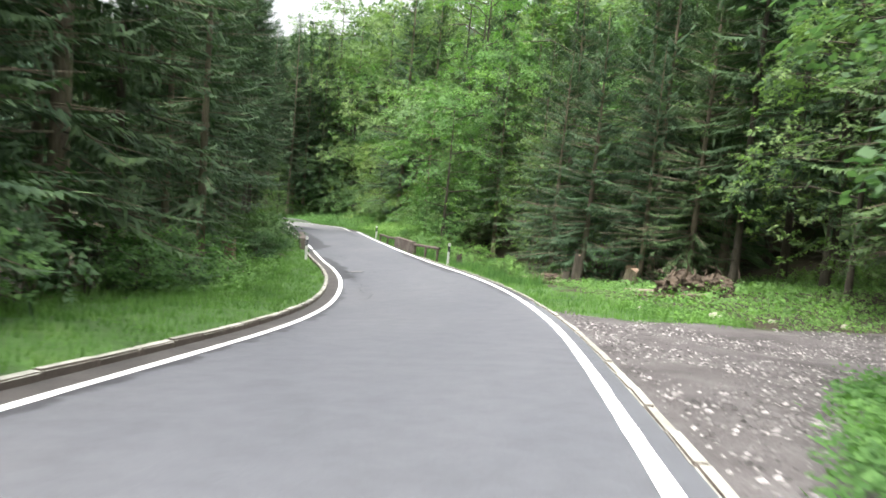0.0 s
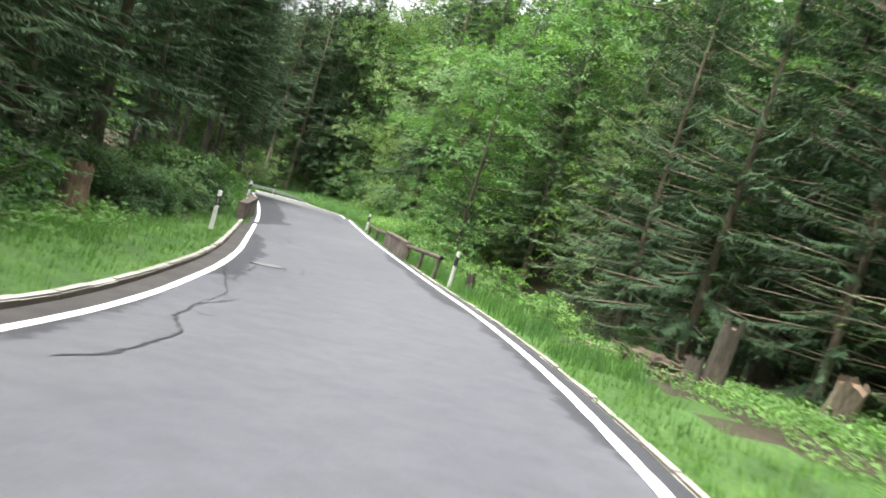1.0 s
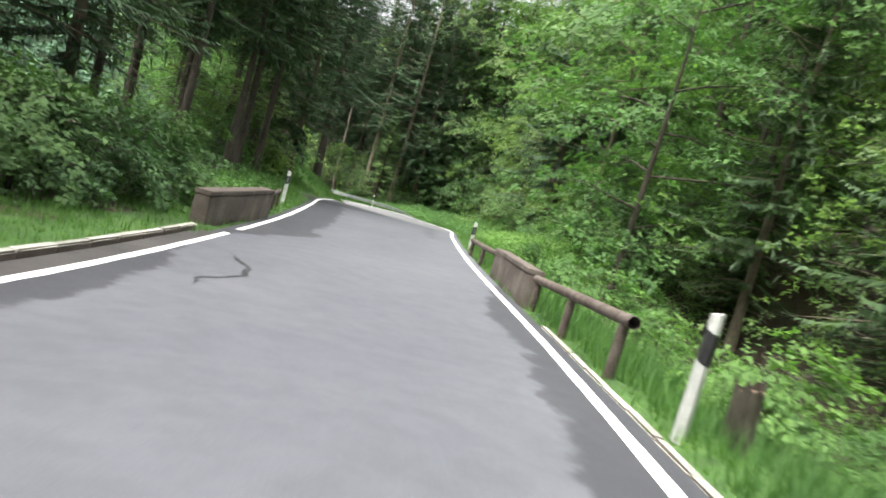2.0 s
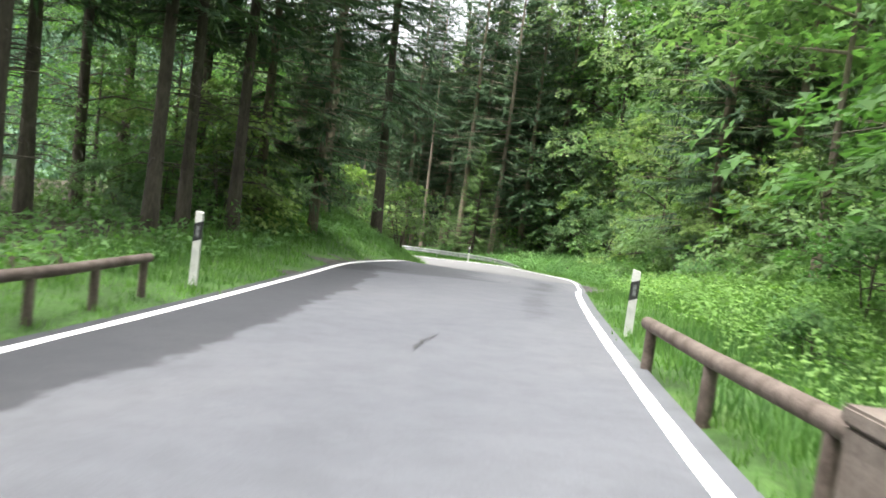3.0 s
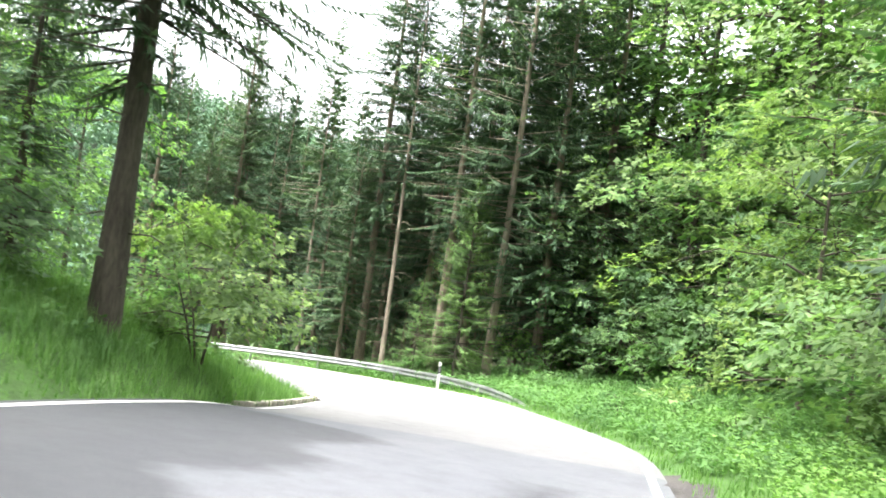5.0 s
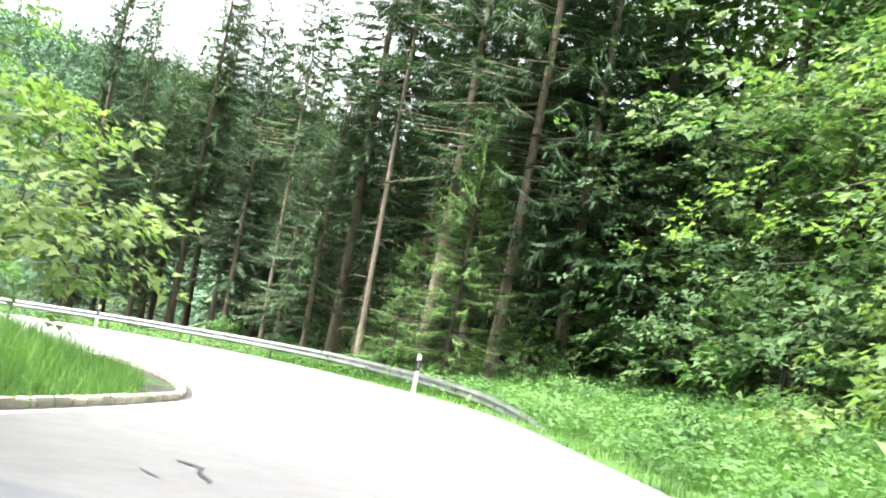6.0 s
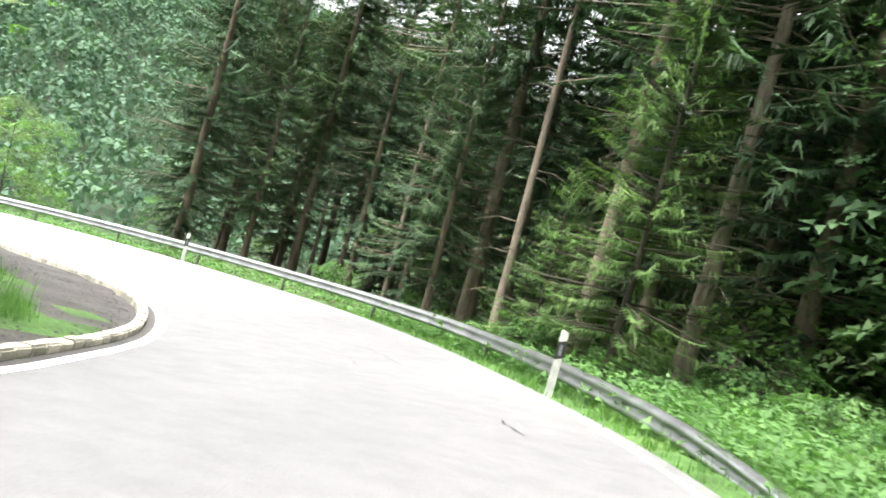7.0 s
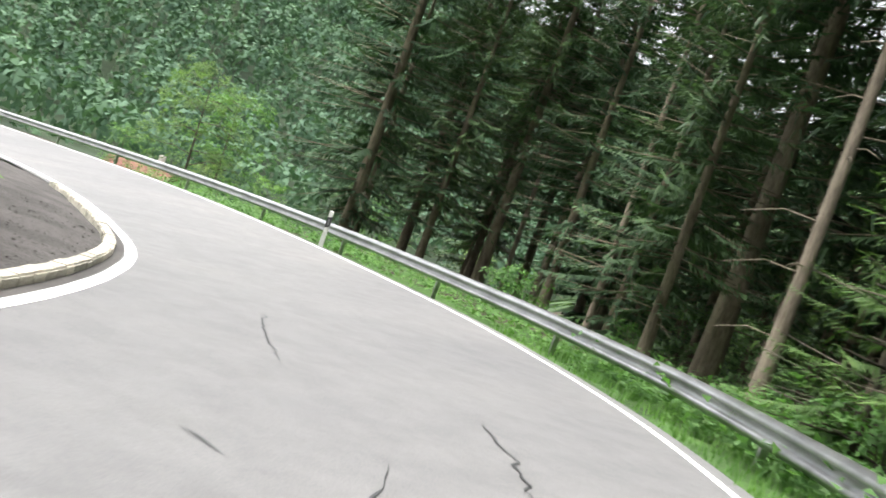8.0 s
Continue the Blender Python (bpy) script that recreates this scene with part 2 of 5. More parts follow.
def unit(v):
    return v / (np.linalg.norm(v, axis=-1, keepdims=True) + 1e-9)


# ---- the road's line: centre x, y, z, half the width between the edge lines, crossfall ----
CENTRE = [
    (-1.85, -13.58, 1.295, 2.22, 0.060),
    (-0.25, 2.24, -0.687, 2.30, 0.075),
    (0.43, 12.47, -2.000, 2.36, 0.084),
    (0.12, 22.50, -3.248, 2.60, 0.100),
    (-0.56, 28.43, -3.803, 2.59, 0.080),
    (-1.56, 33.94, -4.324, 2.60, 0.068),
    (-2.86, 39.99, -4.875, 2.70, 0.052),
    (-5.72, 51.24, -5.593, 2.57, 0.048),
    (-8.43, 61.72, -6.246, 2.81, 0.029),
    (-9.90, 67.44, -6.648, 3.11, 0.016),
    (-11.23, 73.34, -7.274, 3.46, -0.013),
    (-12.84, 81.25, -8.031, 3.63, -0.012),
    (-13.84, 85.36, -8.445, 3.54, 0.031),
    (-16.52, 91.22, -9.022, 2.82, 0.048),
    (-19.14, 94.61, -9.436, 2.71, 0.074),
    (-22.36, 97.75, -9.910, 2.67, 0.075),
    (-26.34, 100.54, -10.357, 2.88, 0.046),
    (-31.78, 102.24, -10.834, 2.81, 0.051),
    (-44.78, 102.54, -11.853, 2.81, 0.053),
    (-65.33, 95.77, -13.421, 2.85, 0.038),
]
ctrl = np.array([(-6.0, -40.0, 4.2, 1.95, 0.05)] + CENTRE + [(-95.0, 82.0, -15.0, 2.9, 0.04)])


def spline(c, per=40):
    """Catmull-Rom through control rows, centripetal in plan."""
    out, par = [], []
    for k in range(1, len(c) - 2):
        p0, p1, p2, p3 = c[k - 1], c[k], c[k + 1], c[k + 2]
        t = [0.0]
        for a, b in ((p0, p1), (p1, p2), (p2, p3)):
            t.append(t[-1] + math.sqrt(math.hypot(*(b - a)[:2])))
        for u in np.linspace(t[1], t[2], per, endpoint=False):
            a1 = p0 * (t[1] - u) / (t[1] - t[0]) + p1 * (u - t[0]) / (t[1] - t[0])
            a2 = p1 * (t[2] - u) / (t[2] - t[1]) + p2 * (u - t[1]) / (t[2] - t[1])
            a3 = p2 * (t[3] - u) / (t[3] - t[2]) + p3 * (u - t[2]) / (t[3] - t[2])
            b1 = a1 * (t[2] - u) / (t[2] - t[0]) + a2 * (u - t[0]) / (t[2] - t[0])
            b2 = a2 * (t[3] - u) / (t[3] - t[1]) + a3 * (u - t[1]) / (t[3] - t[1])
            out.append(b1 * (t[2] - u) / (t[2] - t[1]) + b2 * (u - t[1]) / (t[2] - t[1]))
            par.append(k - 1 + (u - t[1]) / (t[2] - t[1]))
    return np.array(out), np.array(par)


ends = np.vstack([2 * ctrl[0] - ctrl[1], ctrl, 2 * ctrl[-1] - ctrl[-2]])
dense, dpar = spline(ends)
arc = np.concatenate([[0], np.cumsum(np.hypot(*np.diff(dense[:, :2], axis=0).T))])
ST = np.arange(0, arc[-1], 0.5)
ROAD = np.stack([np.interp(ST, arc, dense[:, k]) for k in range(5)], 1)
KEY = np.interp(ST, arc, dpar) - 1.0            # index of CENTRE rows
TAN = unit(np.gradient(ROAD[:, :2], axis=0))
NRM = np.stack([TAN[:, 1], -TAN[:, 0]], 1)      # to the right


def on_road(i, lat, up=0.0):
    """A point lat metres right of the centre at station i."""
    x, y = ROAD[i, :2] + NRM[i] * lat
    return Vector((x, y, ROAD[i, 2] + ROAD[i, 4] * lat + up))


def station(key):
    return int(np.argmin(np.abs(KEY - key)))


def station_at(x, y):
    return int(np.argmin((ROAD[:, 0] - x) ** 2 + (ROAD[:, 1] - y) ** 2))


# heights beside the road, above its edge, at these distances from the edge
REACH = np.array([0.0, 0.3, 1.5, 4.0, 8.0, 16.0, 40.0])
RIGHT = np.array([
    (-2, 0.0, 0.0, 0.0, 0.1, 0.5, 6.0),
    (2, 0.0, 0.0, -0.05, 0.0, 0.3, 5.0),
    (3, 0.0, 0.04, 0.25, 0.6, 1.3, 6.0),
    (4, 0.0, 0.0, -0.15, 0.0, 1.0, 6.0),
    (5, 0.03, -0.1, -0.6, -0.6, 0.6, 6.0),
    (6, 0.0, -0.3, -0.9, -1.2, -0.5, 6.0),
    (7, -0.03, -0.2, -1.0, -1.4, 0.5, 10.0),
    (8, 0.0, 0.15, 0.6, 1.7, 4.2, 15.0),
    (11, 0.0, 0.1, 0.6, 1.8, 4.5, 15.0),
    (13, 0.0, 0.0, 0.25, 0.8, 2.2, 8.0),
    (15, 0.0, 0.0, 0.15, 0.6, 1.3, 3.0),
    (17, -0.08, -0.2, -0.2, -0.2, -0.6, -3.0),
    (19, -0.1, -0.3, -0.8, -1.5, -3.5, -8.0),
])
LEFT = np.array([
    (-2, 0.08, 0.08, 0.0, -0.4, -0.8, -3.0),
    (2, 0.08, 0.08, -0.05, -0.6, -1.2, -4.0),
    (4, 0.08, 0.06, -0.35, -1.3, -2.2, -5.0),
    (6, 0.06, 0.06, -0.4, -1.3, -2.2, -6.0),
    (7, 0.04, 0.1, 0.0, -0.5, -1.8, -6.0),
    (8, 0.04, 0.15, 0.35, 0.2, -1.5, -6.0),
    (9, 0.04, 0.3, 0.7, 0.8, -0.5, -4.0),
    (10, 0.05, 0.6, 1.2, 1.5, 0.8, -2.0),
    (11, 0.06, 0.85, 1.8, 2.2, 1.6, 0.0),
    (12, 0.05, 0.75, 1.8, 2.1, 1.6, 0.0),
    (12.6, 0.05, 0.6, 1.5, 2.0, 1.6, 0.0),
    (13.0, 0.05, 0.4, 1.0, 1.6, 1.6, 0.0),
    (13.5, 0.04, 0.08, 0.5, 1.3, 1.5, 0.0),
    (16, 0.04, 0.12, 0.5, 1.2, 1.5, 0.0),
    (19, 0.04, 0.1, 0.3, 0.5, 0.5, -1.0),
])


def smooth(a, b, x):
    t = np.clip((x - a) / (b - a), 0, 1)
    return t * t * (3 - 2 * t)


def table(tab, key, e):
    cols = [np.interp(key, tab[:, 0], tab[:, k]) for k in range(1, 7)]
    h = np.stack([np.zeros_like(key)] + cols, 1)
    j = np.clip(np.searchsorted(REACH, e) - 1, 0, len(REACH) - 2)
    f = np.clip((e - REACH[j]) / (REACH[j + 1] - REACH[j]), 0, 1)
    r = np.arange(len(e))
    return h[r, j] * (1 - f) + h[r, j + 1] * f


def lie(X, Y):
    """Ground height, distance beyond the road's edge, side (+1 right) and road key of points."""
    X, Y = np.ravel(X).astype(float), np.ravel(Y).astype(float)
    Z, E, S, K = (np.empty(len(X)) for _ in range(4))
    R, N, key = ROAD[::2], NRM[::2], KEY[::2]
    for a in range(0, len(X), 4000):
        x, y = X[a:a + 4000, None], Y[a:a + 4000, None]
        dx, dy = x - R[:, 0], y - R[:, 1]
        d2 = dx * dx + dy * dy
        lat = dx * N[:, 0] + dy * N[:, 1]
        i = np.argmin(d2, 1)
        r = np.arange(len(i))
        near = d2[r, i]
        w = 1 / (d2 + 0.3) ** 2.5
        zb = (w * (R[:, 2] + R[:, 4] * np.clip(lat, -R[:, 3] - 0.6, R[:, 3] + 0.6))).sum(1) / w.sum(1)
        side = np.where(lat[r, i] >= 0, 1.0, -1.0)
        k = key[i]
        e = np.sqrt(near) - R[i, 3] - np.where((side < 0) & (k < 6.45), 0.6, 0.3)
        ks = (w * key).sum(1) / w.sum(1)
        h = np.where(side > 0, table(RIGHT, ks, np.maximum(e, 0)), table(LEFT, ks, np.maximum(e, 0)))
        h = np.where(e < 0, -0.1 * np.minimum(1, -e / 0.3) - 0.03, h)
        Z[a:a + 4000], E[a:a + 4000], S[a:a + 4000], K[a:a + 4000] = zb + h, e, side, k
    u = (X + 20) * -0.883 + (Y - 95) * 0.469
    r = (X + 8) * 0.93 + (Y - 60) * 0.37
    far = 34 * smooth(120, 240, Y) * smooth(-80, -45, X) - 10 - 17 * smooth(25, 140, u) + 95 * smooth(165, 430, u) + 44 * smooth(15, 260, r)
    t = smooth(28, 110, E)
    return Z * (1 - t) + far * t, E, S, K


def ground_at(x, y):
    return float(lie([x], [y])[0][0])


# ---- ground: one sheet ----
def axis_points(a, b, step, reach):
    mid = list(np.arange(a, b + step / 2, step))
    lo, hi, s = [a], [b], step
    while lo[-1] > -reach or hi[-1] < reach:
        s *= 1.22
        lo.append(lo[-1] - s)
        hi.append(hi[-1] + s)
    return np.array(lo[:0:-1] + mid + hi[1:])


gx, gy = axis_points(-60, 22, 0.65, 1600), axis_points(-16, 122, 0.65, 1600)
GX, GY = np.meshgrid(gx, gy)
gz, ge, gs, gk = lie(GX, GY)
rough_amp = np.clip(ge / 3, 0, 1) * 0.12
wob = np.array([noise.fractal(Vector((x * 0.45, y * 0.45, 3.1)), 1.0, 2.0, 3) if abs(x) < 80 and -30 < y < 140 else 0.0 for x, y in zip(GX.ravel(), GY.ravel())])
gz = gz + wob * rough_amp
nx, ny = len(gx), len(gy)
idx = np.arange(nx * ny).reshape(ny, nx)
gf = np.stack([idx[:-1, :-1], idx[:-1, 1:], idx[1:, 1:], idx[1:, :-1]], -1).reshape(-1, 4)
ground_me = quad_mesh("ground", np.stack([GX.ravel(), GY.ravel(), gz], 1), gf, M_FLOOR, True)
for m_ in (M_GRASSLAND, M_GRAVEL, M_DIRT, M_HILL):
    ground_me.materials.append(m_)


def zone(X, Y, e, s, k, wob_):
    """0 forest floor, 1 grass, 2 gravel, 3 bare soil, 4 far hillside."""
    z = np.zeros(len(X), dtype=np.int32)
    lim_r = np.interp(k, (-2, 2, 3, 5, 7, 8, 11, 12, 13, 15, 17, 19), (9, 5, 1.5, 1.5, 2.6, 6, 7, 9, 12, 9, 2.0, 3.0))
    lim_l = np.interp(k, (-2, 4.8, 5.5, 6.1, 7, 8, 9, 10, 11, 13, 16, 19), (4.2, 4.2, 3.2, 1.8, 2.0, 2.8, 3.5, 5, 5, 6, 7, 6))
    ew = e + wob_ * 1.2
    z[(s > 0) & (ew < lim_r)] = 1
    z[(s < 0) & (ew < lim_l)] = 1
    z[(s > 0) & (k < 3) & (ew < 7.5) & (np.where(X > 4, Y - 0.12 * (X - 4), Y + 1.7 * (X - 4)) + wob_ < 14.2)] = 2
    z[(s < 0) & (k > 12.2) & (k < 18) & (Y > 88.2) & (ew < np.interp(k, (12.2, 13.0, 13.5, 14.2, 14.9, 16, 18), (0.0, 0.3, 0.7, 1.0, 1.5, 3.4, 1.4)))] = 3
    z[(s > 0) & (k > 9.9) & (k < 11.6) & (ew < np.interp(k, (9.9, 10.4, 11.0, 11.6), (0.0, 0.7, 0.5, 0.0)))] = 3
    z[(s < 0) & (k > 8.0) & (k < 10.6) & (ew < np.interp(k, (8.0, 9.0, 10.0, 10.6), (0.1, 0.5, 0.4, 0.0)))] = 3
    z[e > 60] = 4
    return z


fc = gf[:, 0]
gzone = zone(GX.ravel()[fc], GY.ravel()[fc], ge[fc], gs[fc], gk[fc], wob[fc])
ground_me.polygons.foreach_set("material_index", gzone)
ground = tagged(new("ground", ground_me), "grassy verges, dark forest floor and gravel beside the road", "ground", kind="structure")


# ---- road ----
def ribbon(name, i0, i1, lat_a, lat_b, up, mat, cols=1, step=1):
    """A strip along the road between two lateral functions of the station."""
    ii = list(range(i0, i1 + 1, step))
    vs = []
    for i in ii:
        a, b = lat_a(i), lat_b(i)
        for c in range(cols + 1):
            vs.append(on_road(i, a + (b - a) * c / cols, up))
    f = [(r * (cols + 1) + c, r * (cols + 1) + c + 1, (r + 1) * (cols + 1) + c + 1, (r + 1) * (cols + 1) + c)
         for r in range(len(ii) - 1) for c in range(cols)]
    return quad_mesh(name, np.array(vs), f, mat, True)


i_end = len(ST) - 1
road = tagged(new("road", ribbon("road", 0, i_end, lambda i: -ROAD[i, 3] - (0.46 if KEY[i] < 6.4 else 0.25), lambda i: ROAD[i, 3] + 0.24, 0.0, M_ASPHALT, 28)),
              "grey asphalt road with patched darker edges", "road", kind="structure")


def strip(name, k0, k1, lat_a, lat_b, up, mat, label, category="road marking"):
    return tagged(new(name, ribbon(name, station(k0), station(k1), lat_a, lat_b, up, mat)), label, category, kind="structure")


def wear(i, f=1.0):
    return 0.012 * noise.noise(Vector((i * 0.6 * f, f, 0.3)))


for k0, k1, w in ((-1, 4.7, 0.07), (4.76, 6.56, 0.07), (6.63, 12.0, 0.07), (12.0, 19.4, 0.075)):
    strip("edge_line", k0, k1, lambda i: -ROAD[i, 3] - w + wear(i), lambda i: -ROAD[i, 3] + w + wear(i, 2), 0.006, M_LINE, "worn white line painted along the asphalt edge")
for k0, k1, w in ((-1, 8.0, 0.065), (8.0, 12.6, 0.065), (12.6, 19.4, 0.045)):
    strip("edge_line", k0, k1, lambda i: ROAD[i, 3] - w + wear(i, 3), lambda i: ROAD[i, 3] + w + wear(i, 4), 0.006, M_LINE, "worn white line painted along the asphalt edge")

# dark gutter between the left line and the kerb
strip("gutter", -1, 6.5, lambda i: -ROAD[i, 3] - 0.45, lambda i: -ROAD[i, 3] - 0.08, 0.004, M_GUTTER, "dark damp gutter strip beside the kerb", "gutter")


strip("gutter", 11.6, 17.4, lambda i: -ROAD[i, 3] - 0.22, lambda i: -ROAD[i, 3] - 0.095, 0.004, M_GUTTER, "dark damp gutter strip beside the kerb", "gutter")


# darker resurfaced strips along the edges and damp areas, kept as distances inside their borders
PATCHED = ((-1, 3.6, -1, 0.2, 1.0), (3.95, 6.3, -1, 0.55, 2.0), (6.55, 9.35, -1, 1.25, 3.0), (2.65, 4.2, 1, 0.25, 5.0), (4.2, 6.6, 1, 0.5, 6.0))
DAMP = ((8.6, 11.4, -1, 3.3, 4.0),)
STREAKS = ((-10.4, 80.3, -9.1, 74.6, 0.3), (-8.2, 70.4, -7.5, 66.4, 0.25), (-7.3, 65.2, -5.9, 58.9, 0.06), (-8.9, 73.6, -8.4, 71.2, 0.2))


def set_border(name, rows, lines=()):
    me = road.data
    co = np.empty(len(me.vertices) * 3, dtype=np.float32)
    me.vertices.foreach_get("co", co)
    co = co.reshape(-1, 3)
    st_ = np.repeat(np.arange(len(co) // 29), 29)
    lat = ((co[:, :2] - ROAD[st_, :2]) * NRM[st_]).sum(1)
    d = np.full(len(co), -1.0)
    for k0, k1, side, inner, seed in rows:
        n_ = np.array([noise.fractal(Vector((i * 0.17, seed, 0.0)), 1.0, 2.0, 3) for i in range(len(ROAD))])
        env = np.clip(np.minimum(KEY - k0, k1 - KEY) / 0.25, -1, 1)
        reach = np.where(env > 0, inner * env * (1 + 0.5 * n_), env)
        d = np.maximum(d, reach[st_] - (ROAD[st_, 3] - side * lat))
    for ax, ay, bx, by, r_ in lines:
        u = np.clip(((co[:, 0] - ax) * (bx - ax) + (co[:, 1] - ay) * (by - ay)) / ((bx - ax) ** 2 + (by - ay) ** 2), 0, 1)
        d = np.maximum(d, r_ - np.hypot(co[:, 0] - ax - u * (bx - ax), co[:, 1] - ay - u * (by - ay)))
    at = me.attributes.new(name, 'FLOAT', 'POINT')
    at.data.foreach_set("value", np.clip(d, -1, 1).astype(np.float32))


set_border("patched", PATCHED)
set_border("damp", DAMP, STREAKS)
# asphalt colour multiplied paler over the full width, from key 11.5 on
set_border("paler", ((11.5, 21.5, 1, 12.0, 8.0),))


def road_point(X, Y, up):
    """A point of the asphalt's surface above a place in plan."""
    i = station_at(X, Y)
    lat = (X - ROAD[i, 0]) * NRM[i, 0] + (Y - ROAD[i, 1]) * NRM[i, 1]
    al = (X - ROAD[i, 0]) * TAN[i, 0] + (Y - ROAD[i, 1]) * TAN[i, 1]
    i2 = min(max(i + (1 if al > 0 else -1), 0), i_end)
    f = min(1, abs(al) / 0.5)
    return X, Y, (ROAD[i, 2] + ROAD[i, 4] * lat) * (1 - f) + (ROAD[i2, 2] + ROAD[i2, 4] * lat) * f + up


def crack(line, width, seed, mat=M_CRACK, label="dark bitumen-sealed crack in the asphalt"):
    """A thin crack wandering along a line of places on the road."""
    r_ = random.Random(seed)
    pts = []
    for (ax, ay), (bx, by) in zip(line[:-1], line[1:]):
        m_ = max(2, int(math.hypot(bx - ax, by - ay) / 0.13))
        pts += [(ax + (bx - ax) * j / m_ + r_.uniform(-1, 1) * 0.035, ay + (by - ay) * j / m_ + r_.uniform(-1, 1) * 0.035) for j in range(m_)]
    pts.append(line[-1])
    n_ = len(pts) - 1
    vs = []
    for j, (px, py) in enumerate(pts):
        q, p = pts[min(j + 1, n_)], pts[max(j - 1, 0)]
        t = Vector((q[0] - p[0], q[1] - p[1])).normalized()
        w = width * (0.3 + 1.1 * r_.random()) * (0.15 if j in (0, n_) else 1) / 2
        for s_ in (1, -1):
            vs.append(road_point(px - t.y * w * s_, py + t.x * w * s_, 0.008))
    f = [(2 * j, 2 * j + 1, 2 * j + 3, 2 * j + 2) for j in range(n_)]
    tagged(new("road_crack", quad_mesh("road_crack", vs, f, mat)), label, "road crack", kind="structure")


CRACKS = [
    ([(-1.59, 19.87), (-1.36, 20.41), (-1.4, 22.22), (-1.86, 23.34), (-2.04, 24.55), (-1.82, 25.87)], 0.05),
    ([(-1.74, 22.21), (-1.4, 22.22)], 0.045),
    ([(-1.98, 24.1), (-1.7, 23.8), (-1.5, 23.9)], 0.04),
    ([(-2.04, 24.55), (-2.13, 26.2), (-2.8, 28.3), (-3.38, 30.11)], 0.03),
    ([(-3.38, 30.11), (-2.9, 31.2), (-2.19, 31.74)], 0.03),
    ([(-2.61, 28.12), (-2.86, 29.83), (-3.03, 31.42), (-2.06, 31.48), (-2.2, 32.2), (-2.33, 32.76)], 0.05),
    ([(-2.34, 27.81), (-2.7, 28.2), (-3.1, 28.7)], 0.045),
    ([(-5.53, 42.79), (-4.8, 41.8), (-4.42, 40.86)], 0.09),
    ([(-4.42, 40.86), (-4.55, 39.9), (-4.29, 39.25)], 0.045),
    ([(-6.06, 54.38), (-6.23, 54.99), (-6.3, 55.76)], 0.05),
    ([(-10.37, 69.39), (-10.6, 71.4), (-11.09, 73.31)], 0.035),
    ([(-10.37, 69.39), (-9.6, 69.1), (-8.95, 68.57)], 0.035),
    ([(-9.37, 70.43), (-9.8, 72.3), (-10.4, 74.7)], 0.05),
    ([(-10.3, 70.19), (-10.5, 71.4), (-10.95, 72.76)], 0.045),
    ([(-9.67, 71.26), (-9.75, 72.2), (-9.92, 73.01)], 0.05),
    ([(-9.7, 80.45), (-9.25, 78.7), (-9.0, 79.2)], 0.04),
    ([(-15.18, 85.42), (-14.8, 85.3), (-14.35, 84.8)], 0.06),
    ([(-14.95, 84.75), (-14.6, 84.6)], 0.035),
    ([(-23.75, 99.82), (-22.9, 99.35), (-22.0, 98.7)], 0.022),
    ([(-27.2, 99.55), (-25.9, 98.95), (-24.9, 98.6)], 0.018),
    ([(-22.96, 97.07), (-22.51, 97.16)], 0.016),
    ([(-22.59, 98.13), (-21.81, 97.49)], 0.016),
    ([(-18.6, 96.2), (-17.9, 95.5)], 0.02),
]
for j, (line, width) in enumerate(CRACKS):
    crack(line, width, j)


# ---- trees ----
def trunk_points(rng, h, lean, bend=0.15):
    n_ = 9
    ax, ay = rng.uniform(-1, 1) * bend, rng.uniform(-1, 1) * bend
    return [(lean[0] * h * (k / n_) + ax * math.sin(3.0 * k / n_), lean[1] * h * (k / n_) + ay * math.sin(2.2 * k / n_), h * k / n_ - 0.25 * (k == 0)) for k in range(n_ + 1)]


def along(pts, z):
    p = np.array(pts)
    return np.array([np.interp(z, p[:, 2], p[:, 0]), np.interp(z, p[:, 2], p[:, 1]), z])


